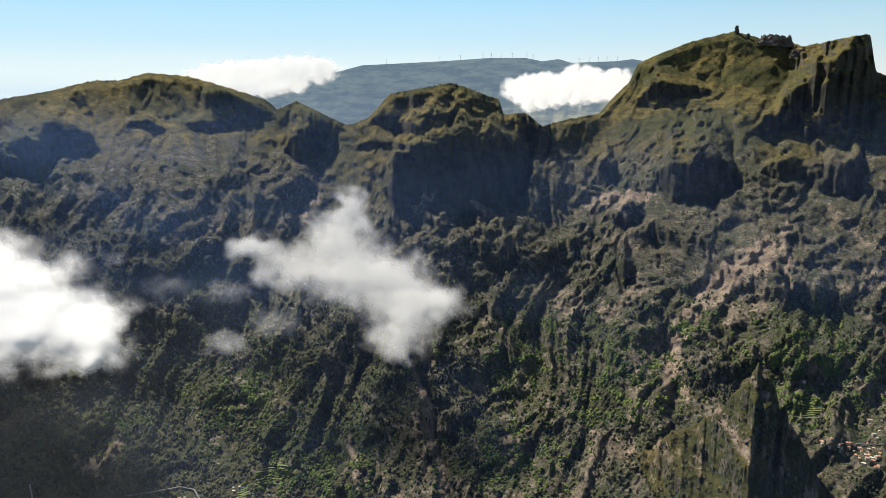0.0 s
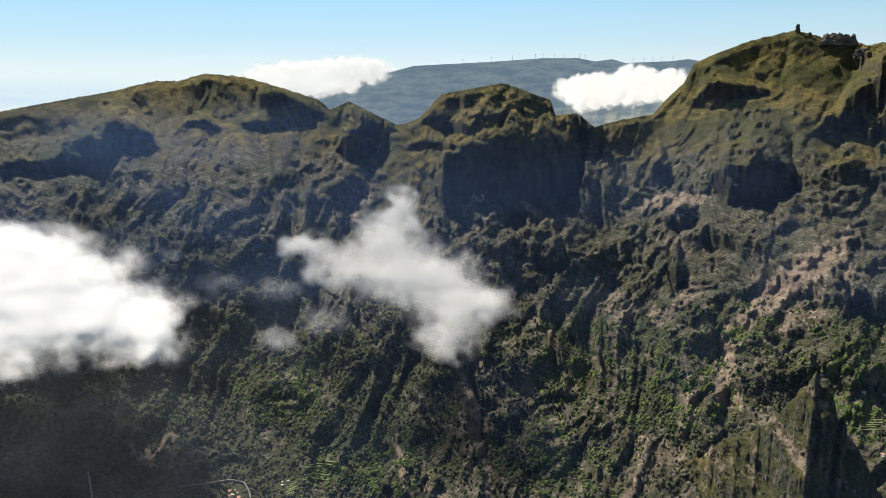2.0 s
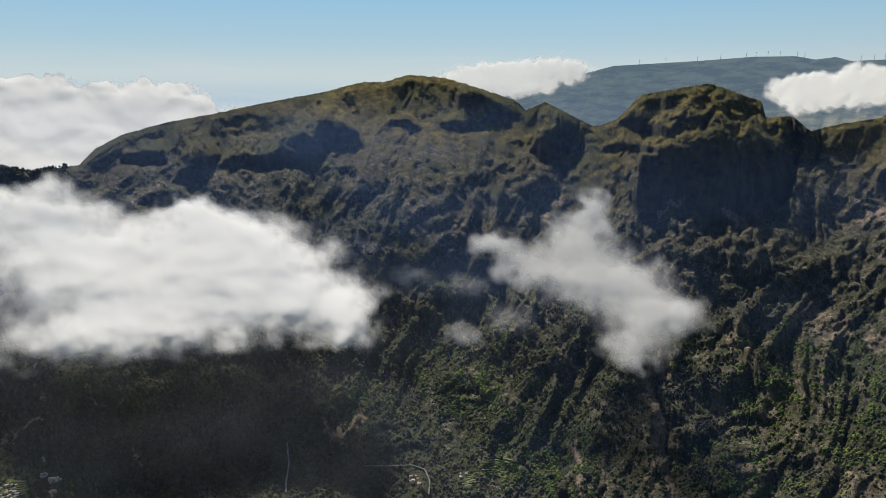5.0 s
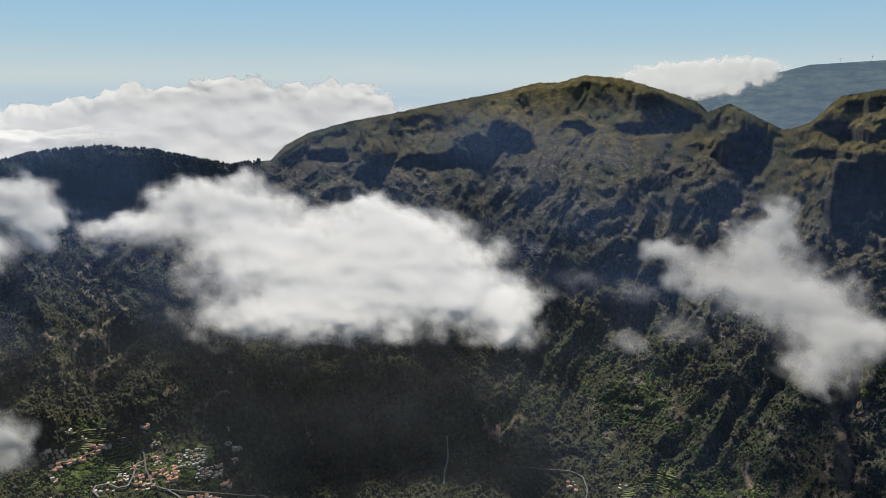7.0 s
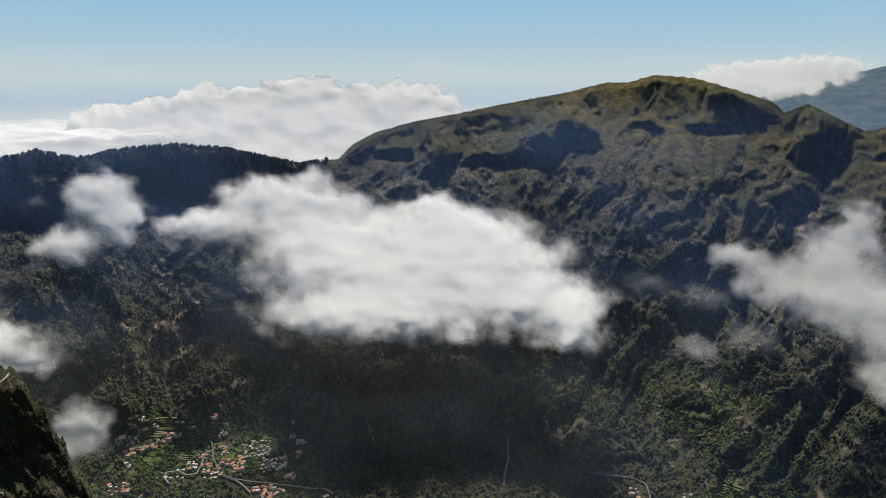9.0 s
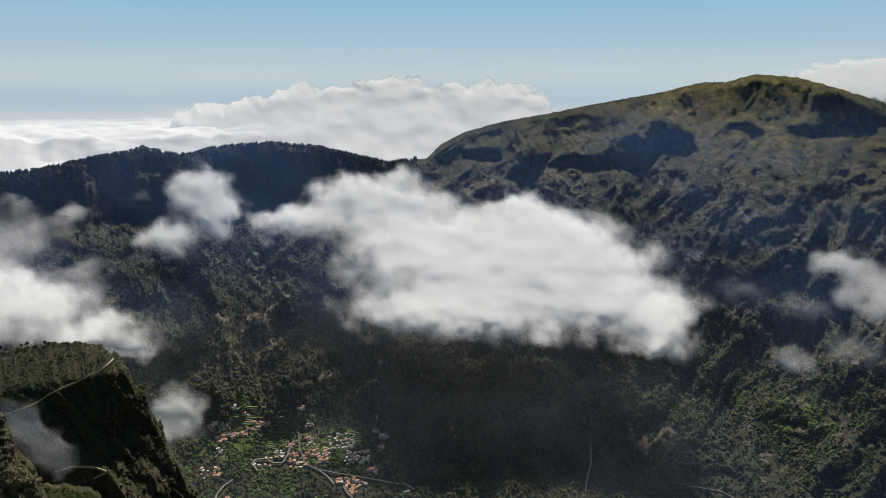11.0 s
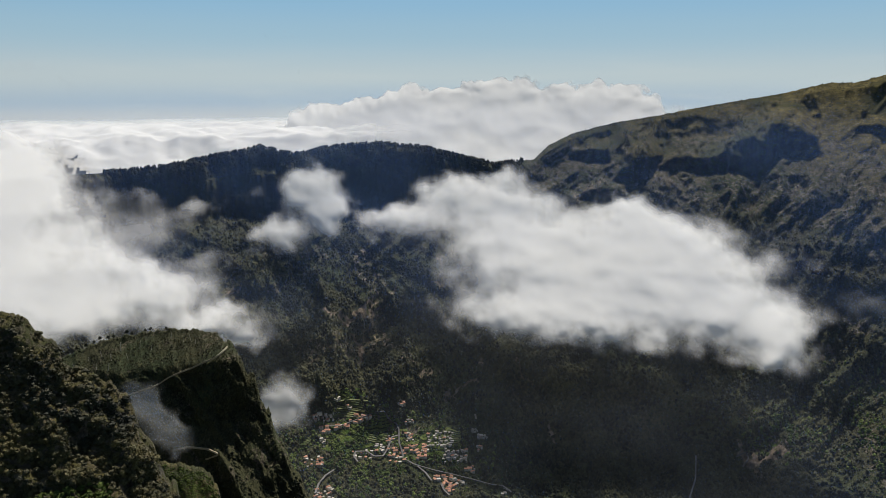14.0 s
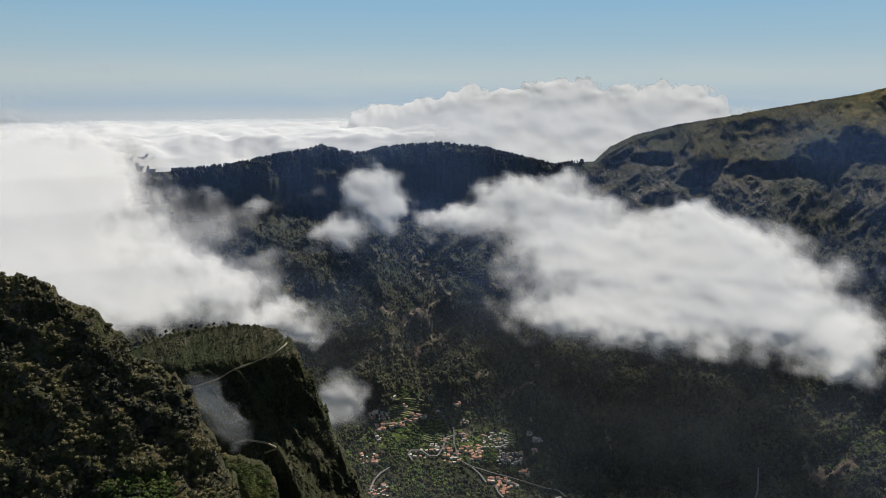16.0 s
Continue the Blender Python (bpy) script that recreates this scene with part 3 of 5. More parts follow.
MID_CREST = [(60, -33), (61.1, -30), (62.5, -27.7), (64.1, -24), (65.7, -19.9), (66.7, -18.2), (68.2, -17.25), (69.8, -16.85), (72.7, -16.8), (75.5, -17), (77.5, -17.6), (90, -20)]
mid_cliff, mid_p, mid_A, mid_E = ridge("cliff_lookout", np.linspace(60, 90, 320), -42, MID_CREST,
    lambda A, E, s: 475 + 85 * step(-19.5, -16.5, E) + 275 * np.clip((E + 42) / 23.5, 0, 1) + 14 * (A - 70) + 55 * step(67.5, 62, A),
    lambda x, y: ridged(x / 75 - y / 60, y / 80, 2, seed=51) * 8 + ridged(x / 26 - y / 40, y / 24, 3, seed=55) * 4 + 3.5 * ((y / 22 + 0.9 * fbm(x / 45, y / 45, octaves=3, seed=56)) % 1) + fbm(x / 9, y / 9, octaves=3, seed=52) * 2.2, 53, 230,
    "dark green rocky headland with a footpath along it", LAND_NEAR, 0.65, 0.15)
SHOULDER = [(60, -40), (67.5, -37), (68.15, -29.6), (68.3, -29), (68.7, -27.5), (69.4, -26.9), (71.4, -26.2), (73.4, -25.8), (74, -25.6), (77, -24.5)]
shoulder, sh_p, sh_A, sh_E = ridge("cliff_shoulder", np.linspace(66.5, 77, 150), -44, SHOULDER,
    lambda A, E, s: 470 + 85 * step(-33, -25, E) + 6 * (A - 68),
    lambda x, y: ridged(x / 40, y / 40, 2, seed=151) * 9 + fbm(x / 9, y / 9, octaves=3, seed=152) * 2, 153, 110,
    "grassy shoulder ending in a dark rock face", LAND_NEAR)
SPUR = [(-10, -34), (-11.8, -29.4), (-13.5, -27.7), (-16.4, -25.8), (-17.6, -24.7), (-20.4, -23.2), (-22.2, -21.2), (-23.7, -18.85), (-25, -20.8), (-26.2, -22.8), (-27.9, -25.1), (-28.8, -26.8), (-30, -34)][::-1]
spur, spur_p, spur_A, spur_E = ridge("cliff_spur", np.linspace(-30, -10, 280), -38, SPUR,
    lambda A, E, s: 985 + 320 * s + 3.5 * np.sqrt((A + 23.7 + 0.9 * np.sin(E * 0.8))**2 + 2),
    lambda x, y: ridged(x / 120 - y / 200, y / 150, 2, seed=161) * 11 + fbm(x / 45, y / 45, octaves=3, seed=162) * 8 + ridged(x / 24, y / 34, 2, seed=165) * 3 + fbm(x / 12, y / 12, octaves=3, seed=163) * 2, 164, 150,
    "steep rocky spur with dry grass and dark gullies", LAND, 0.05, 1.0, 0.30)
NEAR_CREST = [(70.5, -34), (71.4, -29), (71.6, -28), (72.7, -25.2), (73.8, -23.2), (74.4, -21.1), (76.1, -19.5), (78.1, -18.3), (78.8, -16.7), (80.6, -14.7),
              (82.3, -13.9), (82.9, -12.8), (84.2, -12.1), (85.8, -11.75), (92, -9), (110, -8)]
near_cliff, near_p, near_A, near_E = ridge("cliff_near", np.concatenate([np.linspace(70.5, 90, 280), np.linspace(91, 110, 20)]), -55, NEAR_CREST,
    lambda A, E, s: 215 + 60 * s + 235 * np.clip((E + 40) / 60, 0, 1) - 20 * step(-26.5, -31, E) + 2.0 * (A - 70),
    lambda x, y: ridged(x / 75 + y / 60, y / 70, 2, seed=69) * 5 + ridged(x / 34 - y / 50, y / 30, 3, seed=64) * 5 + 3.0 * ((y / 17 + 0.35 * x / 17 + 0.8 * fbm(x / 40, y / 40, octaves=3, seed=65)) % 1) + ridged(x / 10, y / 9, 2, seed=66) * 1.6 + fbm(x / 6, y / 6, octaves=3, seed=62) * 1.2, 63, 250,
    "steep dark rocky slope overgrown with bushes", LAND_NEAR, 0.2, 0.45)

# ---- the high plateau far behind ----
MESA = [(24, -3), (14.9, -.8), (12.1, -.2), (9.2, 1.0), (7.6, 1.2), (5.9, 1.64), (.2, 1.93), (-3.5, 2.17), (-6, 2.16), (-7.2, 1.92), (-8.4, 2.07), (-9.3, 1.8), (-12.5, 1.9), (-13.6, 2.03), (-16, 1.6), (-24, 1)]
maz = np.linspace(-24, 24, 320)
mt = np.interp(maz, *[list(c)[::-1] for c in zip(*MESA)])
ms = np.linspace(0, 1, 90)[:, None] * np.ones_like(maz)[None]
mA = maz[None] * np.ones_like(ms)
mE = -7 + ms * (mt[None] + 7)
mR = 3900 + 850 * ms - 14 * ridged(mA * 1.1 + 0.3 * mE, mE * 0.3, 4, seed=71) * step(1, 0.9, ms) + 14 * (step(0.86, 0.9, ms) - step(0.70, 0.78, ms))
mp = bearing(mA, mE, mR)
mb = mp[-1:].copy()
mb[..., :2] *= 4900 / np.hypot(mb[..., 0], mb[..., 1])[..., None]
mp = np.concatenate([mp, mb])
fl = Nodes("hazed_far_plateau")
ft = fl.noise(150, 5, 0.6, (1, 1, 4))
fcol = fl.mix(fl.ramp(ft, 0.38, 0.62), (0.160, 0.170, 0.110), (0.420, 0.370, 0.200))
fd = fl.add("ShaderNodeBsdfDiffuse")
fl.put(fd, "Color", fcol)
# Blue glow added to the plateau stands in for haze in the air before it.
haze_glow = fl.add("ShaderNodeEmission", Color=(0.31, 0.46, 0.70), Strength=0.14)
fsum = fl.add("ShaderNodeAddShader", i_0=fd.outputs[0], i_1=haze_glow.outputs[0])
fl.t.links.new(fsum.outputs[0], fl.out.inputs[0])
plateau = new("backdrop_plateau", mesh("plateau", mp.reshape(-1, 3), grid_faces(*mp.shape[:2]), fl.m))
tagged(plateau, "long flat-topped plateau with a blue glow for distance haze", "backdrop", kind="structure")

# ---- clouds ----
def cloud(label, puffs, reach, thick, layers=4, seed=0, most=0.74, rough=0.5, cell=0.21, kind="", material=None, lumpy=0.16, crisp=1.2):
    """A cloud of soft puffs (bearing, slope, half width, half height, density), as a lens of thin veils. reach: slopes and their distances."""
    ps = np.array(puffs, float)
    azs = np.arange((ps[:, 0] - 1.9 * ps[:, 2]).min(), (ps[:, 0] + 1.9 * ps[:, 2]).max(), cell)
    els = np.arange((ps[:, 1] - 1.9 * ps[:, 3]).min(), (ps[:, 1] + 1.9 * ps[:, 3]).max(), cell)
    A, E = np.meshgrid(azs, els)
    size = np.median(ps[:, 3])
    wa, we = A + 0.5 * size * fbm(A / size / 1.1, E / size / 1.1, octaves=3, seed=seed + 5), E + 0.4 * size * fbm(A / size / 1.1, E / size / 1.1, octaves=3, seed=seed + 6)
    soft = np.zeros_like(A)
    for a0, e0, ha, he, w in puffs:
        q = ((wa - a0) / ha)**2 + ((we - e0) / he)**2
        soft = soft + w * np.exp(-1.2 * q) * (1 - np.clip(soft, 0, 1) * 0.75)
    r0 = np.interp(E, *zip(*reach))
    ob = new("cloud")
    ob.location = mid = bearing(ps[0, 0], ps[0, 1], np.interp(ps[0, 1], *zip(*reach)))
    for k in range(layers):
        side = (k / (layers - 1)) * 2 - 1
        d = soft * (1.32 - 0.25 * abs(side)) * crisp - 0.14 - 0.5 * (crisp - 1) + rough * 0.26 * fbm(A / size * 0.9 + 0.35 * k, E / size * 0.9, octaves=4 if material is CLOUD_DENSE else 6, seed=seed, gain=0.55)
        lump = fbm(A / size * 0.42 + 0.2 * k, E / size * 0.62, octaves=3, seed=seed + 50, gain=0.32)
        p = bearing(A, E, r0 + thick * (side * np.sqrt(np.clip(soft, 0, 1)) - lumpy * lump)).reshape(-1, 3) - mid
        f = grid_faces(*A.shape)
        used, f = np.unique(f[(d.ravel()[f] > 0.0).any(1)], return_inverse=True)
        me = mesh("veil", p[used], f.reshape(-1, 4), material or CLOUD, attrs={"veil": d.ravel()[used], "most": np.full(len(used), most * (0.75 - 0.25 * side))})
        part("veil", me, ob)
    return tagged(ob, label, "cloud", kind=kind)


cloud("large white cloud lying in the valley",
      [(37.3, -13.4, 9.8, 3.8, 1), (44.0, -11.1, 6.2, 2.5, 1), (35.2, -10.7, 4.0, 2.2, 1), (30.2, -14.8, 4.0, 2.6, 1), (25.9, -16.8, 2.6, 2.3, 1), (40.8, -16.2, 8.5, 2.1, 1), (47.1, -8.4, 4.4, 1.6, .9),
       (45.8, -6.4, 2.4, 1.0, .5), (53.0, -9.3, 3.0, 1.3, .75), (49.8, -7.5, 2.7, 1.3, .7), (55.4, -9.8, 2.0, 1.0, .5), (36.8, -8.8, 2.2, 1.1, .8), (32.6, -12.2, 3.0, 1.6, 1)],
      [(-20, 1380), (-13, 1700), (-5, 2150)], 60, seed=3, most=0.86, lumpy=0.24, crisp=1.15, rough=0.75)
cloud("small torn white cloud on the mountainside",
      [(6.3, -13.8, 4.8, 2.5, 1), (1.9, -16.2, 3.5, 1.9, 1), (3.7, -18.5, 2.7, 1.5, .6), (7.0, -8.7, 1.2, 1.9, .7), (8.3, -10.8, 2.5, 1.9, .8), (14.2, -11.4, 2.2, 1.2, .7), (12.2, -13.2, 2.5, 1.5, .6),
       (16.7, -18.2, 2.0, 1.3, .45), (24.0, -11.6, 1.1, .7, .3), (2.9, -19.8, 1.8, 1.0, .35)],
      [(-21, 1330), (-14, 1580), (-7, 1880)], 40, seed=108, most=0.40)
cloud("small round white cloud before the wooded ridge", [(60.4, -7.1, 2.1, 1.8, 1), (62.8, -10.4, 2.5, 1.3, .8), (59.0, -8.8, 1.5, 1.7, 1), (69.0, -8.3, 1.0, .6, .3), (72.1, -7.4, 1.2, .6, .25)],
      [(-12, 1750), (-5, 2050)], 45, seed=214)
cloud("white cloud pouring over the ridge into the valley",
      [(85.5, -8.7, 6.4, 6.9, 1), (92, -9, 6.4, 6.9, 1), (81.8, -11.7, 5.2, 4.2, 1), (77.2, -14.1, 4.9, 2.8, 1), (72.1, -14.1, 4.0, 2.0, .8), (68.1, -16.4, 3.8, 1.4, .7), (65.7, -17.8, 2.1, 1.0, .5),
       (75.1, -11.1, 2.7, 2.0, .5), (76.7, -7.8, 2.2, 2.4, .35), (83.3, -6.2, 4.6, 2.6, 1), (86, -5, 5, 1.8, 1), (80.6, -4.9, 2.4, 1.5, 1), (86, -15, 5, 3, 1), (80.5, -6.0, 2.8, 1.6, 1), (81, -5.5, 3, 1.5, 1), (81, -7.8, 2.6, 2, 1)],
      [(-22, 1080), (-17, 1200), (-12, 1430), (-8, 1720), (-5.6, 2000), (-4.5, 2400), (-2, 3400)], 60, seed=321, lumpy=0.26, rough=0.95, crisp=1.05)
cloud("thin wisps drifting along the wooded ridge", [(75.1, -11.1, 2.7, 2.0, .8), (76.0, -7.8, 2.4, 2.2, .7), (72, -9.5, 3, 1.6, .7), (68.5, -8.4, 1.6, .8, .7), (71.8, -7.3, 1.3, .7, .6), (69, -12.5, 3, 1.4, .6), (64, -7.2, 1.4, .8, .4), (53, -9.6, 3.5, 1.6, .6), (49.5, -7.2, 2.6, 1.2, .6)],
      [(-14, 1500), (-5, 2150)], 60, 2, seed=911, most=0.36)
cloud("thin wisps of mist below the rocky face", [(20.5, -13.8, 2.2, 1.0, .7), (16, -14.6, 2.2, 1.0, .7), (13.0, -17.0, 2.6, 1.3, .8), (24.0, -11.5, 1.3, .7, .6)], [(-20, 1450), (-8, 1800)], 40, 2, seed=931, most=0.17)
cloud("small grey cloud below the headland", [(63.0, -22.7, 2.2, 1.9, 1), (64.6, -24.4, 1.3, 1.2, .5), (67.5, -19.8, 1.7, 1.2, .4)], [(-27, 960), (-18, 1120)], 30, seed=418, most=0.36)
cloud("thin wisp of cloud between two cliffs", [(72.6, -21.9, 1.2, 1.6, .6), (71.6, -23.7, 1.3, 1.2, .6), (70.8, -24.9, 1.0, .7, .45), (74.2, -21.6, 1.5, 1.6, .6)], [(-28, 600), (-18, 650)], 12, 3, seed=422, most=0.34, crisp=1.0)
BANK_TOP = [(33.7, -0.9), (37.0, -0.2), (40.3, 0.05), (43.5, 0.4), (44.6, 0.6), (46.6, 0.7), (47.8, 0.0), (50.0, -0.2), (51.5, 0.0), (54.8, -0.55), (57.2, -1.1), (58.9, -1.3), (61, -1.7)]
heap = random.Random(9)
bank = [(45.1, -2.9, 9.5, 2.4, 1), (39.9, -2.6, 6.5, 2.2, 1), (52, -3.6, 7, 2.0, 1), (58, -4.2, 5, 1.6, 1), (44, -4.6, 7, 1.6, 1)]
for k in range(34):
    a0 = heap.uniform(34.5, 60)
    w0 = heap.uniform(0.8, 1.7)
    bank.append((a0, float(np.interp(a0, *zip(*BANK_TOP))) - w0 * heap.uniform(0.75, 1.6), w0 * 1.25, w0, 1))
cloud("bank of heaped white cloud behind the ridge", bank, [(-6, 3300), (1, 4150)], 60, 2, seed=533, most=1.0, rough=0.3, material=CLOUD_DENSE, lumpy=0.4, cell=0.13, crisp=1.9)
cloud("white cloud lying against the plateau", [(-8.9, 0, 3.7, 1.1, 1), (-11.3, .4, 2.4, 1.0, 1), (-6.9, -.4, 2.1, .9, 1)], [(-2, 3500), (2, 4230)], 45, 3, seed=641, most=0.66, material=CLOUD_DENSE, lumpy=0.25, cell=0.12, crisp=1.3)
cloud("white cloud beyond the mountain crest", [(13.6, 1.0, 3.5, .9, 1), (10.0, 1.4, 2.4, .9, 1), (12.5, 0, 2.0, .6, .8), (11.1, .4, .8, .6, .4), (15.5, .4, 3, .9, 1)], [(-2, 3500), (3, 4270)], 45, 3, seed=747, most=0.66, material=CLOUD_DENSE, lumpy=0.25, cell=0.12, crisp=1.3)

# ---- tinted sheets that stand in for haze in the valley air ----
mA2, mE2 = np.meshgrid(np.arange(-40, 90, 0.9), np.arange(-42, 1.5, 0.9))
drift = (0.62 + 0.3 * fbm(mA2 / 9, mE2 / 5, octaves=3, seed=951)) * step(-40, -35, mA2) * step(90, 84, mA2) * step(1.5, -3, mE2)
# How much painted haze the blue sheet lays over the slopes, by bearing.
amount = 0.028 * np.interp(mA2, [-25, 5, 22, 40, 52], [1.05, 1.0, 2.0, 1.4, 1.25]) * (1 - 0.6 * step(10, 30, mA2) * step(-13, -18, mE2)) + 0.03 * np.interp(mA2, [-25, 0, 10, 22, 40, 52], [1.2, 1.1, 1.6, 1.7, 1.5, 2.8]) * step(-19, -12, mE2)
haze_at = bearing(mA2, mE2, np.interp(mE2, [-42, -33, 0], [950, 965, 990]) + 15 * fbm(mA2 / 12, mE2 / 12, octaves=2, seed=952))
mist = new("mist", mesh("mist", haze_at.reshape(-1, 3), grid_faces(*mA2.shape), HAZE_BLUE, attrs={"veil": drift.ravel(), "most": amount.ravel()}))
tagged(mist, "thin blue sheet standing in for haze in the valley air", "mist", kind="stuff")

# A second added sheet: grey haze to lighten the dark valley floor.
low_at = bearing(mA2, mE2, np.interp(mE2, [-42, -33, 0], [1010, 1020, 1040]) + 15 * fbm(mA2 / 12, mE2 / 12, octaves=2, seed=962))
low_amount = 0.042 * step(5, 30, mA2) * step(-10, -17, mE2)
low_haze = new("mist", mesh("mist", low_at.reshape(-1, 3), grid_faces(*mA2.shape), HAZE, attrs={"veil": drift.ravel(), "most": low_amount.ravel()}))
tagged(low_haze, "thin grey sheet standing in for haze low in the valley", "mist", kind="stuff")

# ---- distance: cloud sea, and haze and sky painted on a glowing ring ----
saz = np.linspace(28, 130, 260)
sr = np.linspace(2800, 4150, 120)
sA, sR = np.meshgrid(saz, sr)
flow = np.interp(sR, [2900, 3300, 4150], [960, 1110, 1172]) + (fbm(sA * 0.35, sR / 300, octaves=6, seed=81) * 20 + fbm(sA * 1.1, sR / 120, octaves=4, seed=82) * 7) * step(4300, 3500, sR)
sp = np.stack([-np.sin(np.radians(sA)) * sR, np.cos(np.radians(sA)) * sR, flow], -1)
sea = new("cloud_sea", mesh("cloud_sea", sp.reshape(-1, 3), grid_faces(*sA.shape), CLOUD_DENSE, attrs={"veil": np.full(sA.size, 3.0), "most": (step(4150, 3750, sR) * step(52, 62, sA)).ravel()}))
tagged(sea, "sea of white cloud reaching the horizon", "cloud", kind="stuff")

hz = Nodes("far_haze_glow")
sepz = hz.t.nodes.new("ShaderNodeSeparateXYZ")
hz.put(sepz, "i_0", hz.pos)
zz = sepz.outputs[2]
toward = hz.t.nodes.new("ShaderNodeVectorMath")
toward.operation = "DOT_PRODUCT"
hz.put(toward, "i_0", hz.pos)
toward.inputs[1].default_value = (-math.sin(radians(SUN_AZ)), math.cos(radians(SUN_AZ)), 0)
# The ring's colour is painted brighter on the side towards the sun.
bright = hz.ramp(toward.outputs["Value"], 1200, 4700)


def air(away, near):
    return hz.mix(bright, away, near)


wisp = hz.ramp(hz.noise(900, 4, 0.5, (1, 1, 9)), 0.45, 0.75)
# Haze and sky tones painted by height; the ring gives off this colour itself.
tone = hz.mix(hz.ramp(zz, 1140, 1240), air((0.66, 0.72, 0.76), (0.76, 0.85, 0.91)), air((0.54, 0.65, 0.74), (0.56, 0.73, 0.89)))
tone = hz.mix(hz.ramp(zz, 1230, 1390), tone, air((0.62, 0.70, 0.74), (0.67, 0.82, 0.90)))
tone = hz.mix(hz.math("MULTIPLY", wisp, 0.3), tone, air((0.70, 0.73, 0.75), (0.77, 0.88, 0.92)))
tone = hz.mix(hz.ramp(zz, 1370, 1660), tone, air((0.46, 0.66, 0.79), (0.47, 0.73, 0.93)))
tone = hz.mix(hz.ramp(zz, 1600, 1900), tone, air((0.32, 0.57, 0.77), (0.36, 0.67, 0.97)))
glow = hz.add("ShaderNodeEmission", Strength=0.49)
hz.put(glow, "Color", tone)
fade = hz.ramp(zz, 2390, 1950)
mixed = hz.add("ShaderNodeMixShader", i_0=fade, i_1=hz.add("ShaderNodeBsdfTransparent").outputs[0], i_2=glow.outputs[0])
hz.t.links.new(mixed.outputs[0], hz.out.inputs[0])
baz = np.linspace(0, 360, 121)[:-1]
bz = np.linspace(600, 2400, 24)
bA, bZ = np.meshgrid(baz, bz)
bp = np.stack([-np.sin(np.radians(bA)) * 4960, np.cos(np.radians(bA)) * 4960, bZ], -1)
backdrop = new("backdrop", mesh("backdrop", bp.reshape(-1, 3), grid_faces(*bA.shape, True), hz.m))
tagged(backdrop, "pale blue haze and sky over the sea at the horizon", "backdrop", kind="structure")

# ---- plan of the village ----
# groups of houses: bearing, slope, half widths, number, share with red roofs
HAMLET_A = [(60.9, -27.03, .55, .29, 7, 1), (60.0, -23.93, .63, .24, 10, .5), (60.0, -24.86, .24, .16, 4, .7), (58.6, -24.72, .4, .1, 5, 1), (57.5, -24.38, .4, .1, 5, 1), (56.6, -24.13, .24, .08, 3, .6), (57.1, -24.0, .32, .1, 3, 1),
            (53.9, -23.24, .24, .08, 2, 1), (53.3, -24.55, .29, .1, 3, 1), (57.9, -23.37, .24, .13, 2, 1), (59.0, -22.72, .16, .08, 2, 0), (54.2, -26.93, .63, .4, 10, 1), (52.5, -26.46, .63, .24, 9, 1), (52.3, -26.98, .32, .19, 5, 1)]
HAMLET_B = [(50.7, -25.81, .79, .4, 20, .1), (49.5, -26.98, .79, .4, 18, .1), (48.3, -27.9, .32, .16, 3, 1), (47.6, -26.44, .19, .13, 2, 1), (47.3, -25.59, .32, .16, 5, .1), (47.9, -25.16, .24, .08, 2, 0), (53.2, -25.7, .24, .24, 5, .4),
            (50.0, -28.79, .4, .32, 8, 1), (51.0, -28.53, .19, .13, 3, 1), (49.2, -28.83, .32, .13, 4, .1), (49.9, -29.31, .24, .13, 3, 1), (45.4, -29.5, .16, .06, 2, 0)]
HAMLET_C = [(60.2, -29.29, .63, .32, 9, .4), (59.7, -29.09, .13, .19, 2, 1), (57.0, -26.76, .63, .24, 6, .5), (55.6, -26.32, .32, .24, 5, .4), (54.7, -25.71, .32, .19, 4, .6), (47.8, -24.16, .1, .06, 1, 0), (60.1, -25.62, .16, .1, 2, 0),
            (-29.89, -23.41, 1.28, .4, 9, .7), (-31.2, -23.77, .64, .5, 7, .9), (-31.4, -21.95, .43, .5, 3, .6), (-27.0, -20.05, .85, .3, 2, 0), (20.5, -28.7, .25, .3, 3, 1), (16.5, -28.4, .3, .15, 2, 0)]
# roads and tracks: bearing and slope
LANES = [[(59.86, -24.63), (58.74, -24.74), (57.52, -24.38), (56.56, -24.09), (55.86, -23.86), (55.17, -23.83), (54.91, -24.33), (54.21, -24.79), (54.04, -25.17), (54.03, -26.17), (53.86, -26.55), (53.68, -27.23), (52.79, -27.67),
          (51.2, -28.08), (49.79, -28.34), (48.03, -28.7), (46.62, -28.99), (45.57, -29.07), (44.77, -29.52)],
         [(54.03, -25.56), (54.65, -25.71), (54.91, -26.4), (55.35, -27.01), (56.05, -27.0), (56.66, -26.62), (57.54, -26.6), (57.72, -26.9), (57.37, -27.36)],
         [(52.62, -27.74), (51.9, -28.25), (51.37, -28.83)], [(50.66, -28.96), (50.38, -29.47), (49.93, -29.82)], [(59.31, -27.77), (60.02, -28.11), (60.56, -28.61), (60.93, -29.34)]]
TRACKS = [[(24.6, -27.7), (22.5, -27.8), (20.7, -27.78), (19.7, -28.1), (19.3, -28.9), (19.4, -29.9)], [(30.7, -25.66), (30.6, -27.2), (30.9, -28.35), (30.94, -29.1)],
          [(27.87, -25.3), (27.2, -24.85), (26.97, -25.26), (27.36, -25.95)], [(-28.67, -23.66), (-29.87, -23.2), (-30.9, -23.1), (-32.2, -22.8)]]
clear = np.zeros_like(wood[:, :COLS])
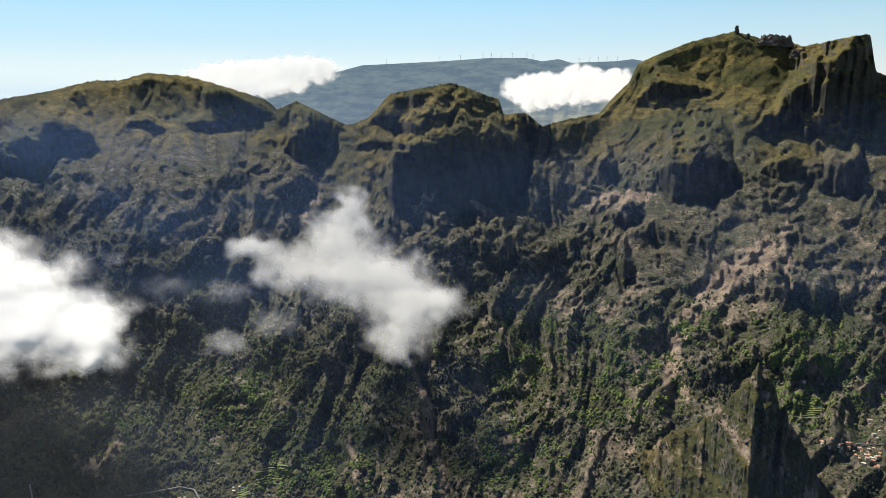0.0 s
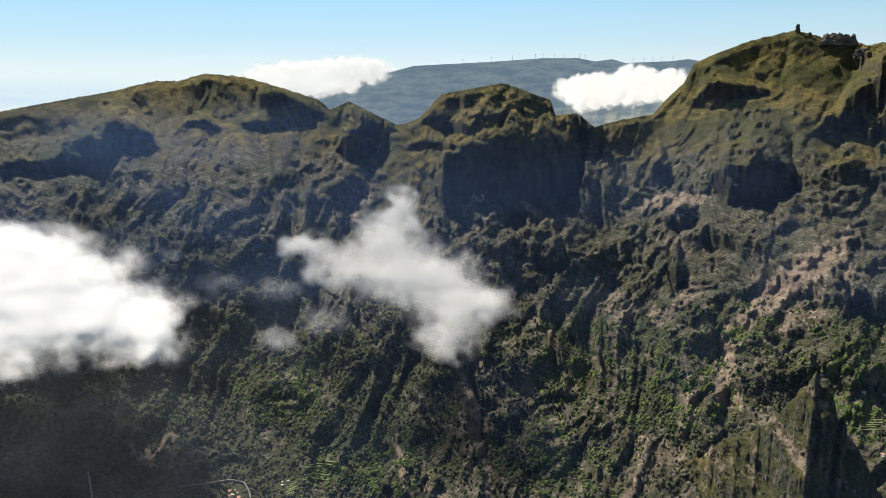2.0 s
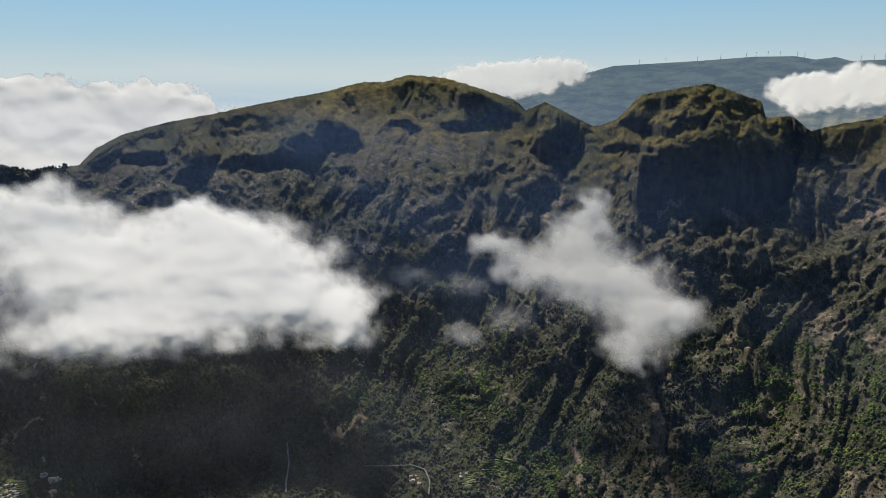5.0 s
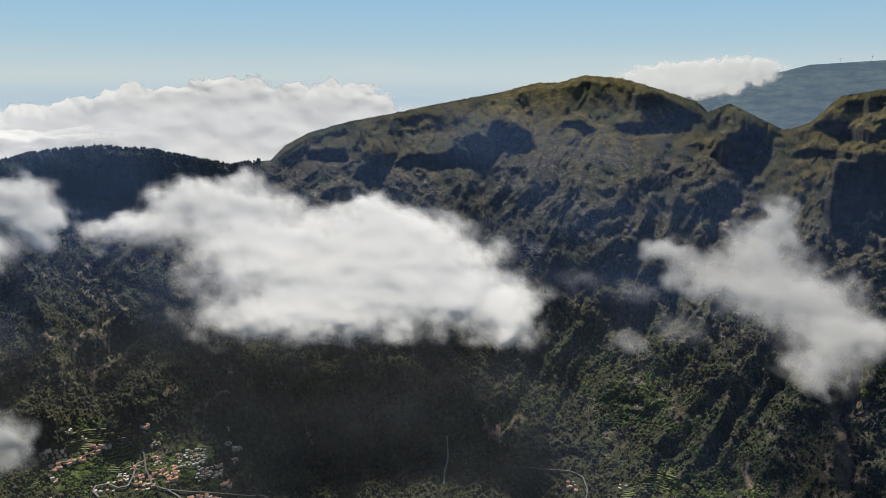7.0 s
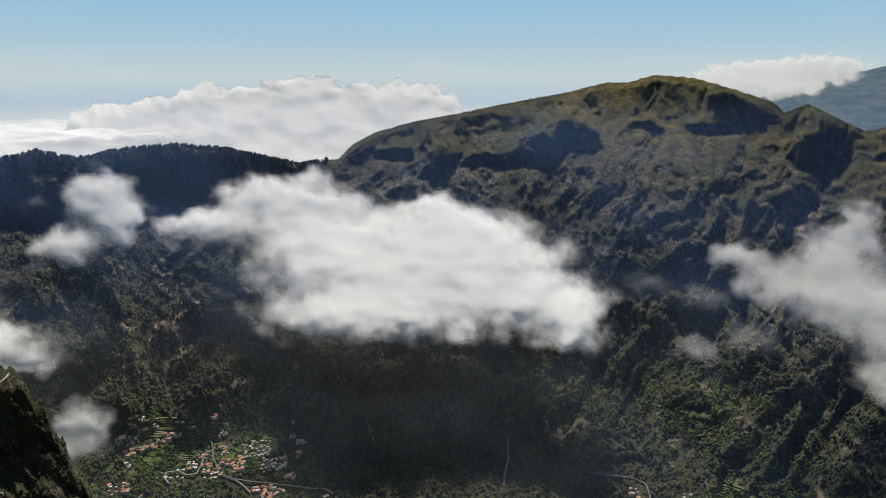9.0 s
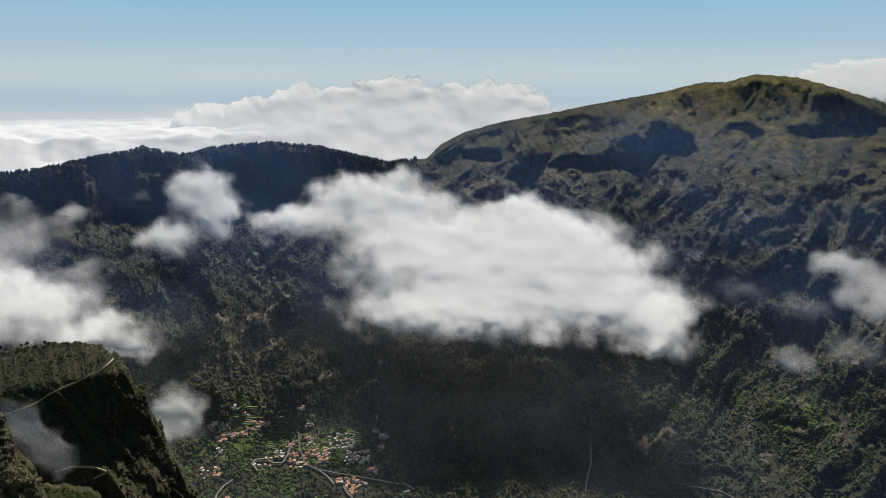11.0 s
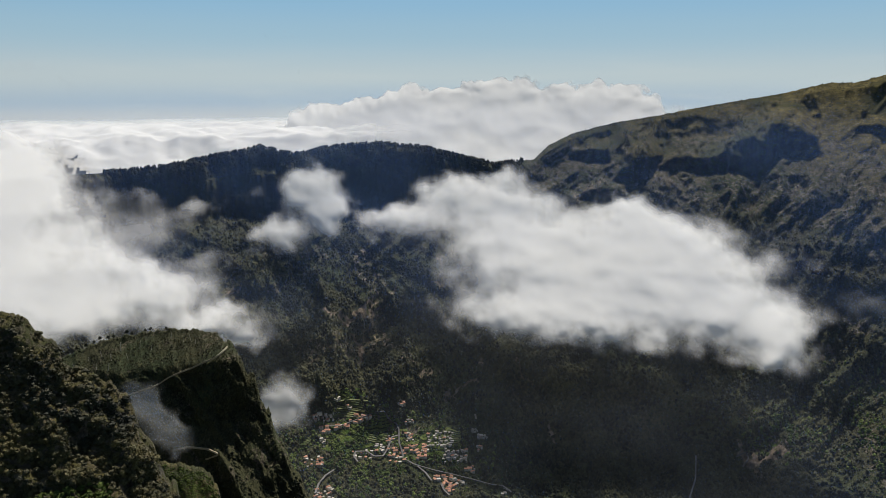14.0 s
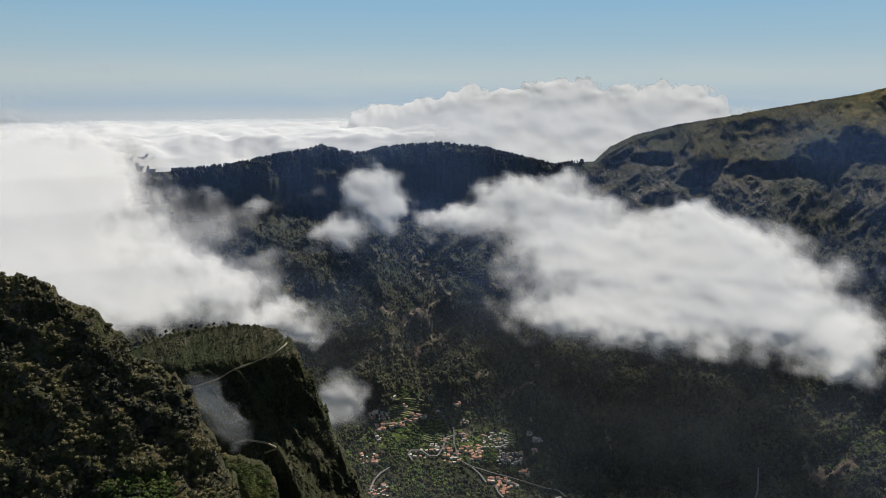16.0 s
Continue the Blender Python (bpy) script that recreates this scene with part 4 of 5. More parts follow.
for a0, e0, sa, se, count, red in HAMLET_A + HAMLET_B + HAMLET_C:
    clear = np.maximum(clear, np.exp(-((AZ[:, :COLS] - a0) / (sa + 0.5))**4 - ((EL[:, :COLS] - e0) / (se + 0.38))**4))
for line in LANES + TRACKS:
    for (a0, e0), (a2, e2) in zip(line, line[1:]):
        for k in (0, 0.33, 0.67):
            clear = np.maximum(clear, np.exp(-((AZ[:, :COLS] - a0 - (a2 - a0) * k) / 0.4)**2 - ((EL[:, :COLS] - e0 - (e2 - e0) * k + 0.16) / 0.36)**2))

# ---- vegetation ----
def tuft(leaves, seed):
    """A dome of leaf sprays, about one metre in half width."""
    g = np.random.default_rng(seed)
    d = g.normal(size=(leaves, 3))
    d /= np.linalg.norm(d, axis=1)[:, None]
    d[:, 2] = np.abs(d[:, 2]) * 1.1 - 0.25
    c = d * (0.45 + 0.45 * g.random((leaves, 1)))
    a = np.cross(d, g.normal(size=(leaves, 3)))
    a /= np.linalg.norm(a, axis=1)[:, None]
    b = np.cross(d, a) + 0.5 * d * g.normal(size=(leaves, 1))
    s = (0.28 + 0.3 * g.random((leaves, 1))) * (30 / leaves)**0.5
    vs = np.stack([c + a * s, c - 0.5 * a * s + b * s, c - 0.5 * a * s - b * s], 1).reshape(-1, 3)
    return vs, np.arange(leaves * 3).reshape(-1, 3)


def crown_clump(rings, sides, seed):
    """A lumpy crown as one closed skin, about one metre in half width."""
    g = np.random.default_rng(seed)
    vs = [[g.uniform(-.15, .15), g.uniform(-.15, .15), g.uniform(.75, 1.0)]]
    for k in range(rings):
        turn, low = g.uniform(0, 6.28), (k + 1) / rings
        for i in range(sides):
            an, rad = turn + 6.2832 * i / sides, (0.45 + 0.5 * low) * g.uniform(0.65, 1.25)
            vs.append([rad * math.cos(an), rad * math.sin(an), 0.95 - 1.5 * low + g.uniform(-.2, .2)])
    fs = [[0, 1 + i, 1 + (i + 1) % sides] for i in range(sides)]
    for k in range(rings - 1):
        a, b = 1 + k * sides, 1 + (k + 1) * sides
        for i in range(sides):
            j = (i + 1) % sides
            fs += [[a + i, b + i, b + j], [a + i, b + j, a + j]]
    return np.array(vs), np.array(fs)


def thicket(name, at, sizes, material, label, sub=1, seed=0, tall=1.0, patch=90.0, skin=None):
    """Many bushes or far trees as one mesh."""
    rng = np.random.default_rng(seed)
    kinds = [crown_clump(*skin, seed * 10 + k) if skin else tuft(sub, seed * 10 + k) for k in range(8)]
    V, F, T, base = [], [], [], 0
    which = rng.integers(0, 8, len(at))
    for k, (vs, fs) in enumerate(kinds):
        sel = np.where(which == k)[0]
        n = len(sel)
        if n == 0:
            continue
        ang = rng.random(n) * 6.283
        c, s = np.cos(ang)[:, None], np.sin(ang)[:, None]
        sz = sizes[sel][:, None]
        x, y, z = (vs[None, :, k2] * (0.8 + 0.4 * rng.random((n, 1))) for k2 in range(3))
        p = np.stack([(c * x - s * y) * sz, (s * x + c * y) * sz, z * sz * tall], -1) + at[sel][:, None]
        V.append(p.reshape(-1, 3))
        F.append((fs[None] + (np.arange(n) * len(vs))[:, None, None]).reshape(-1, 3) + base)
        T.append(np.repeat(np.clip(rng.random(n) * 0.42 + 0.26 + 0.62 * fbm(at[sel][:, 0] / patch, at[sel][:, 1] / patch, octaves=2, seed=seed), 0, 1), len(vs)))
        base += n * len(vs)
    ob = new(name, mesh(name, np.concatenate(V), np.concatenate(F), material, smooth=bool(skin), attrs={"tint": np.concatenate(T)}))
    return tagged(ob, label, "vegetation", kind="stuff")


rng = np.random.default_rng(12)
clump = fbm(AZ[:, :COLS] * 0.9, EL[:, :COLS] * 0.9, octaves=4, seed=91)
keen = np.clip(wood[:, :COLS] * 1.2 + 0.5 * clump, 0, 1)**1.3 * (1 - np.clip(1.3 * bare + 1.0 * green, 0, 0.93)[:, :COLS]) * step(1.0, 0.97, share[:, :COLS])
keen = keen + 0.16 * step(-2.5, -5.5, EL[:, :COLS]) * np.clip(0.5 + clump, 0, 1)
keen = keen * (1 - 0.45 * np.exp(-((AZ[:, :COLS] - 55) / 7)**4 - ((EL[:, :COLS] + 25.8) / 3.2)**4)) * (1 - 0.97 * clear) * (1 - 0.92 * sheer[:, :COLS])
pick = rng.choice(keen.size, 66000, replace=False, p=(keen / keen.sum()).ravel())
spots = place[:, :COLS].reshape(-1, 3)[pick]
sizes = (1.5 + 3.6 * rng.random(len(pick))**2) * (0.7 + 0.6 * np.clip(wood[:, :COLS].ravel()[pick], 0, 1))
spots[:, 2] += 0.35 * sizes
thicket("woodland", spots, sizes, LEAF, "dark green scrub and trees covering the slopes", skin=(2, 4), seed=5, tall=1.2)

dots = np.clip(0.35 + clump, 0.05, 1) * (1 - 0.7 * np.exp(-((AZ[:, :COLS] - 6.4) / 2.4)**4 - ((EL[:, :COLS] + 6.2) / 2.5)**4)) * step(-17, -12, EL[:, :COLS]) * (0.35 + 0.65 * step(-1.0, -4.5, EL[:, :COLS])) * (1 - 0.9 * sheer[:, :COLS]) * (1 - np.clip(1.3 * bare[:, :COLS], 0, 0.95)) * (AZ[:, :COLS] < 46)
pick = rng.choice(dots.size, 60000, replace=False, p=(dots / dots.sum()).ravel())
spots, sizes = place[:, :COLS].reshape(-1, 3)[pick], 1.2 + 2.4 * rng.random(len(pick))**2.5
spots[:, 2] += 0.3 * sizes
thicket("scrub", spots, sizes, PINE, "low dark heath bushes dotted over the rocky slopes", skin=(1, 5), seed=4, tall=0.9)

lush = np.zeros_like(keen)
for c, s, el, tall, k in ((-7, 3, -19, 3, .5), (-5, 4, -27, 2, .6), (-14, 4, -21, 3, .7), (-27, 4, -18.5, 2.5, 1), (16, 4, -21.5, 3, .8), (3, 3, -18, 2, .5), (57, 6, -27, 2.5, .8), (24, 2, -23, 1.2, .8), (-19, 3, -16.5, 1.5, .7), (10, 4, -28, 2, .7)):
    lush = np.maximum(lush, k * np.exp(-((AZ[:, :COLS] - c) / s)**2 - ((EL[:, :COLS] - el) / tall)**2))
lush = lush * np.clip(clump + 0.25, 0, 1) * (1 - 0.97 * clear)
pick = rng.choice(lush.size, 11000, replace=False, p=(lush / lush.sum()).ravel())
spots, sizes = place[:, :COLS].reshape(-1, 3)[pick], 2.0 + 3.4 * rng.random(len(pick))**1.5
spots[:, 2] += 0.3 * sizes
thicket("thicket", spots, sizes, LUSH, "bright green broadleaf thickets on the valley sides", skin=(2, 5), seed=6, tall=1.0)

gloom = np.zeros_like(keen)
for c, s, el, tall, k in ((1, 5, -20, 4.5, 1), (8, 5, -16, 3, .7), (-2, 3, -25, 3, .8), (-22, 3, -20.5, 2, .8), (30, 8, -19, 4, .2), (44, 6, -19, 4, .6), (-18, 2.5, -26, 2, .8), (56, 9, -14, 5, .8)):
    gloom = np.maximum(gloom, k * np.exp(-((AZ[:, :COLS] - c) / s)**2 - ((EL[:, :COLS] - el) / tall)**2))
gloom = gloom * np.clip(fbm(AZ[:, :COLS] * 0.6, EL[:, :COLS] * 0.5, octaves=4, seed=97) + 0.15, 0, 1)**1.5 * (1 - 0.97 * clear) * (1 - np.clip(1.4 * bare[:, :COLS], 0, 1))
pick = rng.choice(gloom.size, 7000, replace=False, p=(gloom / gloom.sum()).ravel())
spots, sizes = place[:, :COLS].reshape(-1, 3)[pick], 2.4 + 2.6 * rng.random(len(pick))**1.5
spots[:, 2] += 0.6 * sizes
thicket("pinewood", spots, sizes, PINE, "dark stands of pines and tall heath on the slopes", skin=(2, 5), seed=7, tall=1.9)

edge_az = np.sort(rng.uniform(44.5, 74.5, 420))
edge = np.array([spot(a, crest_el(a) - rng.uniform(0.0, 1.0)**2 * 1.3) for a in edge_az])
canopy = np.array([spot(a, crest_el(a) - rng.uniform(0.0, 1.0)**2 * 1.6) for a in rng.uniform(44.5, 74.5, 1850)])
thicket("canopy", canopy + np.array([0, 0, 4.5]), 3.5 + 6.0 * rng.random(len(canopy))**1.5, PINE, "dark uneven tree crowns along the wooded ridge", skin=(3, 5), seed=21, tall=1.25)
lone = np.array([spot(a, crest_el(a) - rng.uniform(0.0, 1.0)**3 * 1.5) for a in np.concatenate([rng.uniform(31, 43, 70), rng.uniform(39.5, 43.5, 60)])])
V, F, T, base = [], [], [], 0
for n_tree, p in enumerate(np.concatenate([edge, lone])):
    small = 1.0 if n_tree < len(edge) else 0.5
    h, w = small * rng.uniform(8, 17), small * rng.uniform(3.0, 5.4)
    for k in range(4):
        z0, z1, rad = h * (0.12 + 0.2 * k), h * (0.46 + 0.2 * k), w * (1 - 0.21 * k)
        for i in range(6):
            an = i * 1.0472 + k * 0.5
            V.append(p + [rad * math.cos(an) * rng.uniform(.7, 1.2), rad * math.sin(an) * rng.uniform(.7, 1.2), z0 - 3 + rng.uniform(-.6, .6)])
        V.append(p + [0, 0, min(z1, h) - 3])
        F += [[base + i, base + (i + 1) % 6, base + 6] for i in range(6)]
        T += [rng.random()] * 7
        base += 7
tagged(new("tree_line", mesh("tree_line", V, F, PINE, smooth=False, attrs={"tint": T})), "row of dark conifers along the wooded ridge", "woods", kind="stuff")


def scatter_on(p, A, E, count, lo, hi, seed, limit, ground_level=0.1):
    g = np.random.default_rng(seed)
    w = (step(-limit, -limit + 3, E) * (ground_level + np.clip(1.8 * fbm(A * 1.1, E * 1.1, octaves=3, seed=seed) + 0.3, 0, 1)) * (A < 90)).ravel()
    ids = g.choice(w.size, count, replace=False, p=w / w.sum())
    q = p.reshape(-1, 3)[ids].copy()
    s = lo + (hi - lo) * g.random(count)**2
    q[:, 2] += 0.2 * s
    return q, s


q, s = scatter_on(near_p, near_A, near_E, 10500, 0.5, 2.3, 3, 46, 0.3)
thicket("bushes", q, s, LEAF_NEAR, "dense olive and dark green heath bushes on the rock", sub=46, seed=8, tall=0.85, patch=25.0)
q, s = scatter_on(mid_p, mid_A, mid_E, 7000, 0.7, 2.2, 4, 36, 0.3)
thicket("bushes", q, s, LEAF, "dark green bushes on the headland", skin=(2, 5), seed=9, tall=1.0, patch=40.0)

q, s = scatter_on(spur_p, spur_A, spur_E, 1300, 1.3, 3.8, 5, 37)
thicket("bushes", q, s, LEAF, "dark green trees and bushes on the rocky spur", skin=(3, 5), seed=10, tall=1.2)
ids = np.random.default_rng(16).choice(np.flatnonzero(sh_E > -32), 3400, replace=False)
q, s = sh_p.reshape(-1, 3)[ids] + np.array([0, 0, 0.2]), 0.5 + 0.9 * np.random.default_rng(19).random(3400)**2
thicket("bushes", q, s, LUSH, "green heath bushes on the grassy shoulder", sub=26, seed=11, tall=0.8)

crown_part = np.flatnonzero((mid_E > -23.5) & (mid_A < 84))
ids = np.random.default_rng(17).choice(crown_part, 7000, replace=False)
q = mid_p.reshape(-1, 3)[ids] + np.array([0, 0, 0.3])
thicket("bushes", q, 0.4 + 1.1 * np.random.default_rng(18).random(7000)**2, LEAF_DARK, "dark bushes covering the headland's top", skin=(2, 5), seed=14, tall=1.1, patch=30.0)

low = (near_E < -26.4) & (near_E > -30) & (near_A > 76) & (near_A < 81.5)
ids = np.random.default_rng(7).choice(np.flatnonzero(low), 420, replace=False)
q = near_p.reshape(-1, 3)[ids] + np.array([0, 0, 1.4])
thicket("bushes", q, 0.6 + 0.9 * np.random.default_rng(8).random(420), LUSH, "bright green leafy bushes at the foot of the slope", sub=28, seed=12, tall=0.9, patch=20.0)


def pine(seed):
    """A wind-bent pine: trunk, limbs and an uneven crown of needle clumps."""
    g = random.Random(seed)
    tree = new("pine_tree")
    def tube(a, b, ra, rb):
        bm = bmesh.new()
        d = (b - a)
        bmesh.ops.create_cone(bm, cap_ends=True, segments=7, radius1=ra, radius2=rb, depth=d.length, matrix=Matrix.Translation((a + b) / 2) @ d.to_track_quat("Z", "Y").to_matrix().to_4x4())
        me = bpy.data.meshes.new("tube")
        bm.to_mesh(me), bm.free()
        me.materials.append(BARK)
        return me
    topv = Vector((g.uniform(-.6, .6), g.uniform(-.6, .6), 7.2))
    part("trunk", tube(Vector((0, 0, -1)), topv, 0.28, 0.08), tree, "brown bark trunk")
    at, sz = [], []
    for k in range(6):
        an, h = k * 1.9, 3.2 + 0.65 * k
        root = topv * (h / 7.2)
        tip = root + Vector((math.cos(an), math.sin(an), 0.35)) * (2.3 - 0.25 * k)
        part("limb", tube(root, tip, 0.1, 0.04), tree)
        for _ in range(9):
            at.append(root.lerp(tip, g.uniform(0.4, 1.1)) + Vector((g.uniform(-.5, .5), g.uniform(-.5, .5), g.uniform(-.3, .5))))
            sz.append(g.uniform(0.6, 1.1))
    at.append(topv), sz.append(0.8)
    crown = thicket("crown", np.array(at), np.array(sz), PINE, "", sub=30, seed=seed, tall=0.8)
    for key in ("label", "category", "kind"):
        if key in crown:
            del crown[key]
    crown.parent = tree
    return tagged(tree, "dark green pine standing on the headland's crest", "tree", "pines on the headland")


pines = [pine(k) for k in range(3)]
top_row = mid_p[-1]
placed = 0
for a0 in (78.9, 78.2, 77.3, 76.6, 76.2, 75.7, 75.2, 74.9, 73.9, 73.6, 72.7, 72.3, 71.3, 77.9):
    k = int(np.argmin(np.abs(mid_A[-1] - a0)))
    sc = rng.uniform(0.6, 1.0)
    m = pose(*top_row[k], 0, 0, rng.uniform(0, 360)) @ Matrix.Scale(sc, 4)
    if placed < 3:
        pines[placed].matrix_basis = m
    else:
        ob = copy_thing(pines[placed % 3], m)
    placed += 1

# ---- bleached dead trunks on the headland ----
def cone_mesh(name, a, b, ra, rb, material, segments=8):
    bm = bmesh.new()
    d = Vector(b) - Vector(a)
    bmesh.ops.create_cone(bm, cap_ends=True, segments=segments, radius1=ra, radius2=rb, depth=d.length, matrix=Matrix.Translation((Vector(a) + Vector(b)) / 2) @ d.to_track_quat("Z", "Y").to_matrix().to_4x4())
    me = bpy.data.meshes.new(name)
    bm.to_mesh(me), bm.free()
    me.materials.append(material)
    return me


DEAD = plain_material("bleached_wood", (0.40, 0.37, 0.31), (0.62, 0.58, 0.50), 0.8)
snag = new("dead_tree")
part("trunk", cone_mesh("trunk", (0, 0, -1), (0.4, 0.1, 6.0), 0.24, 0.09, DEAD), snag)
for z0, dx, dy, dz in ((3.4, 1.1, 0.3, 1.0), (4.3, -0.9, 0.4, 1.1), (5.0, 0.3, -0.7, 0.9)):
    part("limb", cone_mesh("limb", (0.06 * z0, 0, z0), (0.06 * z0 + dx, dy, z0 + dz), 0.09, 0.03, DEAD), snag)
tagged(snag, "pale bleached dead tree standing among dark bushes", "tree", "dead trees on the headland")
first = True
for a0, below in ((77.6, 1.0), (77.1, 1.5), (76.6, 0.9), (76.2, 1.7), (75.7, 1.1), (75.1, 1.4), (74.5, 0.9), (74.0, 1.6), (73.2, 1.0), (72.4, 1.3), (71.0, 0.7), (70.2, 0.9), (69.6, 0.8), (69.3, 1.1), (75.4, 2.1), (76.9, 2.2)):
    j = int(np.argmin(np.abs(mid_A[0] - a0)))
    i = int(np.argmin(np.abs(mid_E[:, j] - (mid_E[-1, j] - below))))
    m = pose(*mid_p[i, j], rng.uniform(-12, 12), rng.uniform(-12, 12), rng.uniform(0, 360)) @ Matrix.Scale(rng.uniform(0.7, 1.35), 4)
    if first:
        snag.matrix_basis, first = m, False
    else:
        copy_thing(snag, m)

# ---- footpath on the headland ----
def on_sheet(p, A, E, az, el):
    j = int(np.argmin(np.abs(A[0] - az)))
    return Vector(p[int(np.argmin(np.abs(E[:, j] - el))), j])


def ribbon(name, points, width, material, thick, label, category, kind=""):
    """A strip of ground along points, with a raised bed."""
    pts = [points[0]]
    for a, b in zip(points, points[1:]):
        n = max(1, int((b - a).length / (width * 2)))
        pts += [a.lerp(b, (k + 1) / n) for k in range(n)]
    V, F = [], []
    for k, p in enumerate(pts):
        d = (pts[min(k + 1, len(pts) - 1)] - pts[max(k - 1, 0)])
        d.z = 0
        side = Vector((-d.y, d.x, 0)).normalized() * width / 2
        V += [p + side + Vector((0, 0, thick)), p - side + Vector((0, 0, thick)), p - side - Vector((0, 0, 0.9)), p + side - Vector((0, 0, 0.9))]
        if k:
            b = 4 * k
            F += [[b - 4, b - 3, b + 1, b], [b - 3, b - 2, b + 2, b + 1], [b - 1, b - 4, b, b + 3]]
    return tagged(new(name, mesh(name, V, F, material, smooth=False)), label, category, kind=kind)


def smooth_line(pairs, fun, n=8):
    out = []
    for (a0, e0), (a1, e1) in zip(pairs, pairs[1:]):
        out += [fun(a0 + (a1 - a0) * k / n, e0 + (e1 - e0) * k / n) for k in range(n)]
    for _ in range(3):
        out = [out[0]] + [(out[k - 1] + out[k] * 2 + out[k + 1]) / 4 for k in range(1, len(out) - 1)] + [out[-1]]
    return out


on_mid = lambda a, e: on_sheet(mid_p, mid_A, mid_E, a, e) * 0.996 + Vector((0, 0, 6.2))
ribbon("footpath", smooth_line([(76, -21.3), (74.2, -20.9), (72.35, -20.6), (71.3, -20.05), (69.6, -19.6), (67.85, -19.0), (66.9, -18.3)], on_mid), 1.1, PATH, 0.6, "pale winding footpath along the headland", "path", "structure")
ribbon("footpath", smooth_line([(71.6, -25.1), (70.3, -25.0), (69.0, -25.35), (68.1, -25.8), (69.3, -26.1)], on_mid), 1.0, PATH, 0.6, "pale winding footpath along the headland", "path", "structure")

# ---- wind turbines on the plateau ----
turbine = new("wind_turbine")
part("tower", cone_mesh("tower", (0, 0, -4), (0, 0, 24), 1.1, 0.7, STEEL), turbine)
part("nacelle", cone_mesh("nacelle", (0, 2.2, 24.5), (0, -1.6, 24.5), 1.1, 0.8, STEEL), turbine)
for k in range(3):
    an = 0.5 + k * 2.0944
    part("blade", cone_mesh("blade", (0, -1.9, 24.5), (11 * math.sin(an), -1.9, 24.5 + 11 * math.cos(an)), 0.55, 0.12, STEEL, 5), turbine)
tagged(turbine, "white three-bladed wind turbine on the far plateau", "turbine", "turbines on the plateau")
first = True
for a0 in (4.2, 2.4, .2, -1.3, -3.0, -3.6, -4.3, -5.0, -6.1, -6.6, -9.9, -10.6, -11.2, -11.8, -12.6):
    k = int(np.argmin(np.abs(maz - a0)))
    m = pose(*mp[-2, k], 0, 0, rng.uniform(-25, 25) + a0)
    if first:
        turbine.matrix_basis, first = m, False
    else:
        copy_thing(turbine, m)

# ---- rock tower and crags on the peak ----
def crag(name, az, el, w, d, h, seed, label, wild=1.0):
    bm = bmesh.new()
    bmesh.ops.create_cube(bm, size=1)
    bmesh.ops.subdivide_edges(bm, edges=bm.edges, cuts=7, use_grid_fill=True)
    for vert in bm.verts:
        c = vert.co.copy()
        taper = 1 - 0.35 * (c.z + 0.5)
        n = noise.noise(c * 2.2 + Vector((seed, 0, 0))) * 0.32 + noise.noise(c * 6 + Vector((0, seed, 0))) * 0.14
        vert.co = Vector((c.x * taper * w, c.y * taper * d, (c.z + 0.42) * h)) + Vector((c.x * w, c.y * d, c.z * h * 0.7)) * n * 1.6
        vert.co.z += wild * 5 * noise.noise(Vector((vert.co.x, vert.co.y, 0)) * 0.09 + Vector((seed, 3, 0))) * (c.z > 0.2)
    me = bpy.data.meshes.new(name)
    bm.to_mesh(me), bm.free()
    me.materials.append(CRAG)
    ob = new(name, me)
    ob.location = spot(az, el)
    ob.rotation_euler.z = radians(az)
    return tagged(ob, label, "rock")


crag("rock_tower", -20.4, 3.7, 17, 15, 27, 3, "squat pillar of dark rock on the mountain's top")
crag("rock", -21.15, 3.35, 13, 11, 17, 8, "dark boulder on the mountain's top")
crag("rock", -22.5, 2.85, 80, 46, 34, 14, "jagged dark crag on the mountain's crest", 4.5)
crag("rock", -23.45, 2.75, 62, 40, 36, 21, "jagged dark crag on the mountain's crest", 4.5)
crag("rock", -24.4, 2.1, 60, 34, 24, 27, "low dark crag below the mountain's crest", 1.6)

# ---- village ----
def box_mesh(name, lo, hi, material):
    bm = bmesh.new()
    bmesh.ops.create_cube(bm, size=1)
    for vert in bm.verts:
        vert.co = Vector([lo[k] + (hi[k] - lo[k]) * (vert.co[k] + 0.5) for k in range(3)])
    me = bpy.data.meshes.new(name)
    bm.to_mesh(me), bm.free()
    me.materials.append(material)
    return me


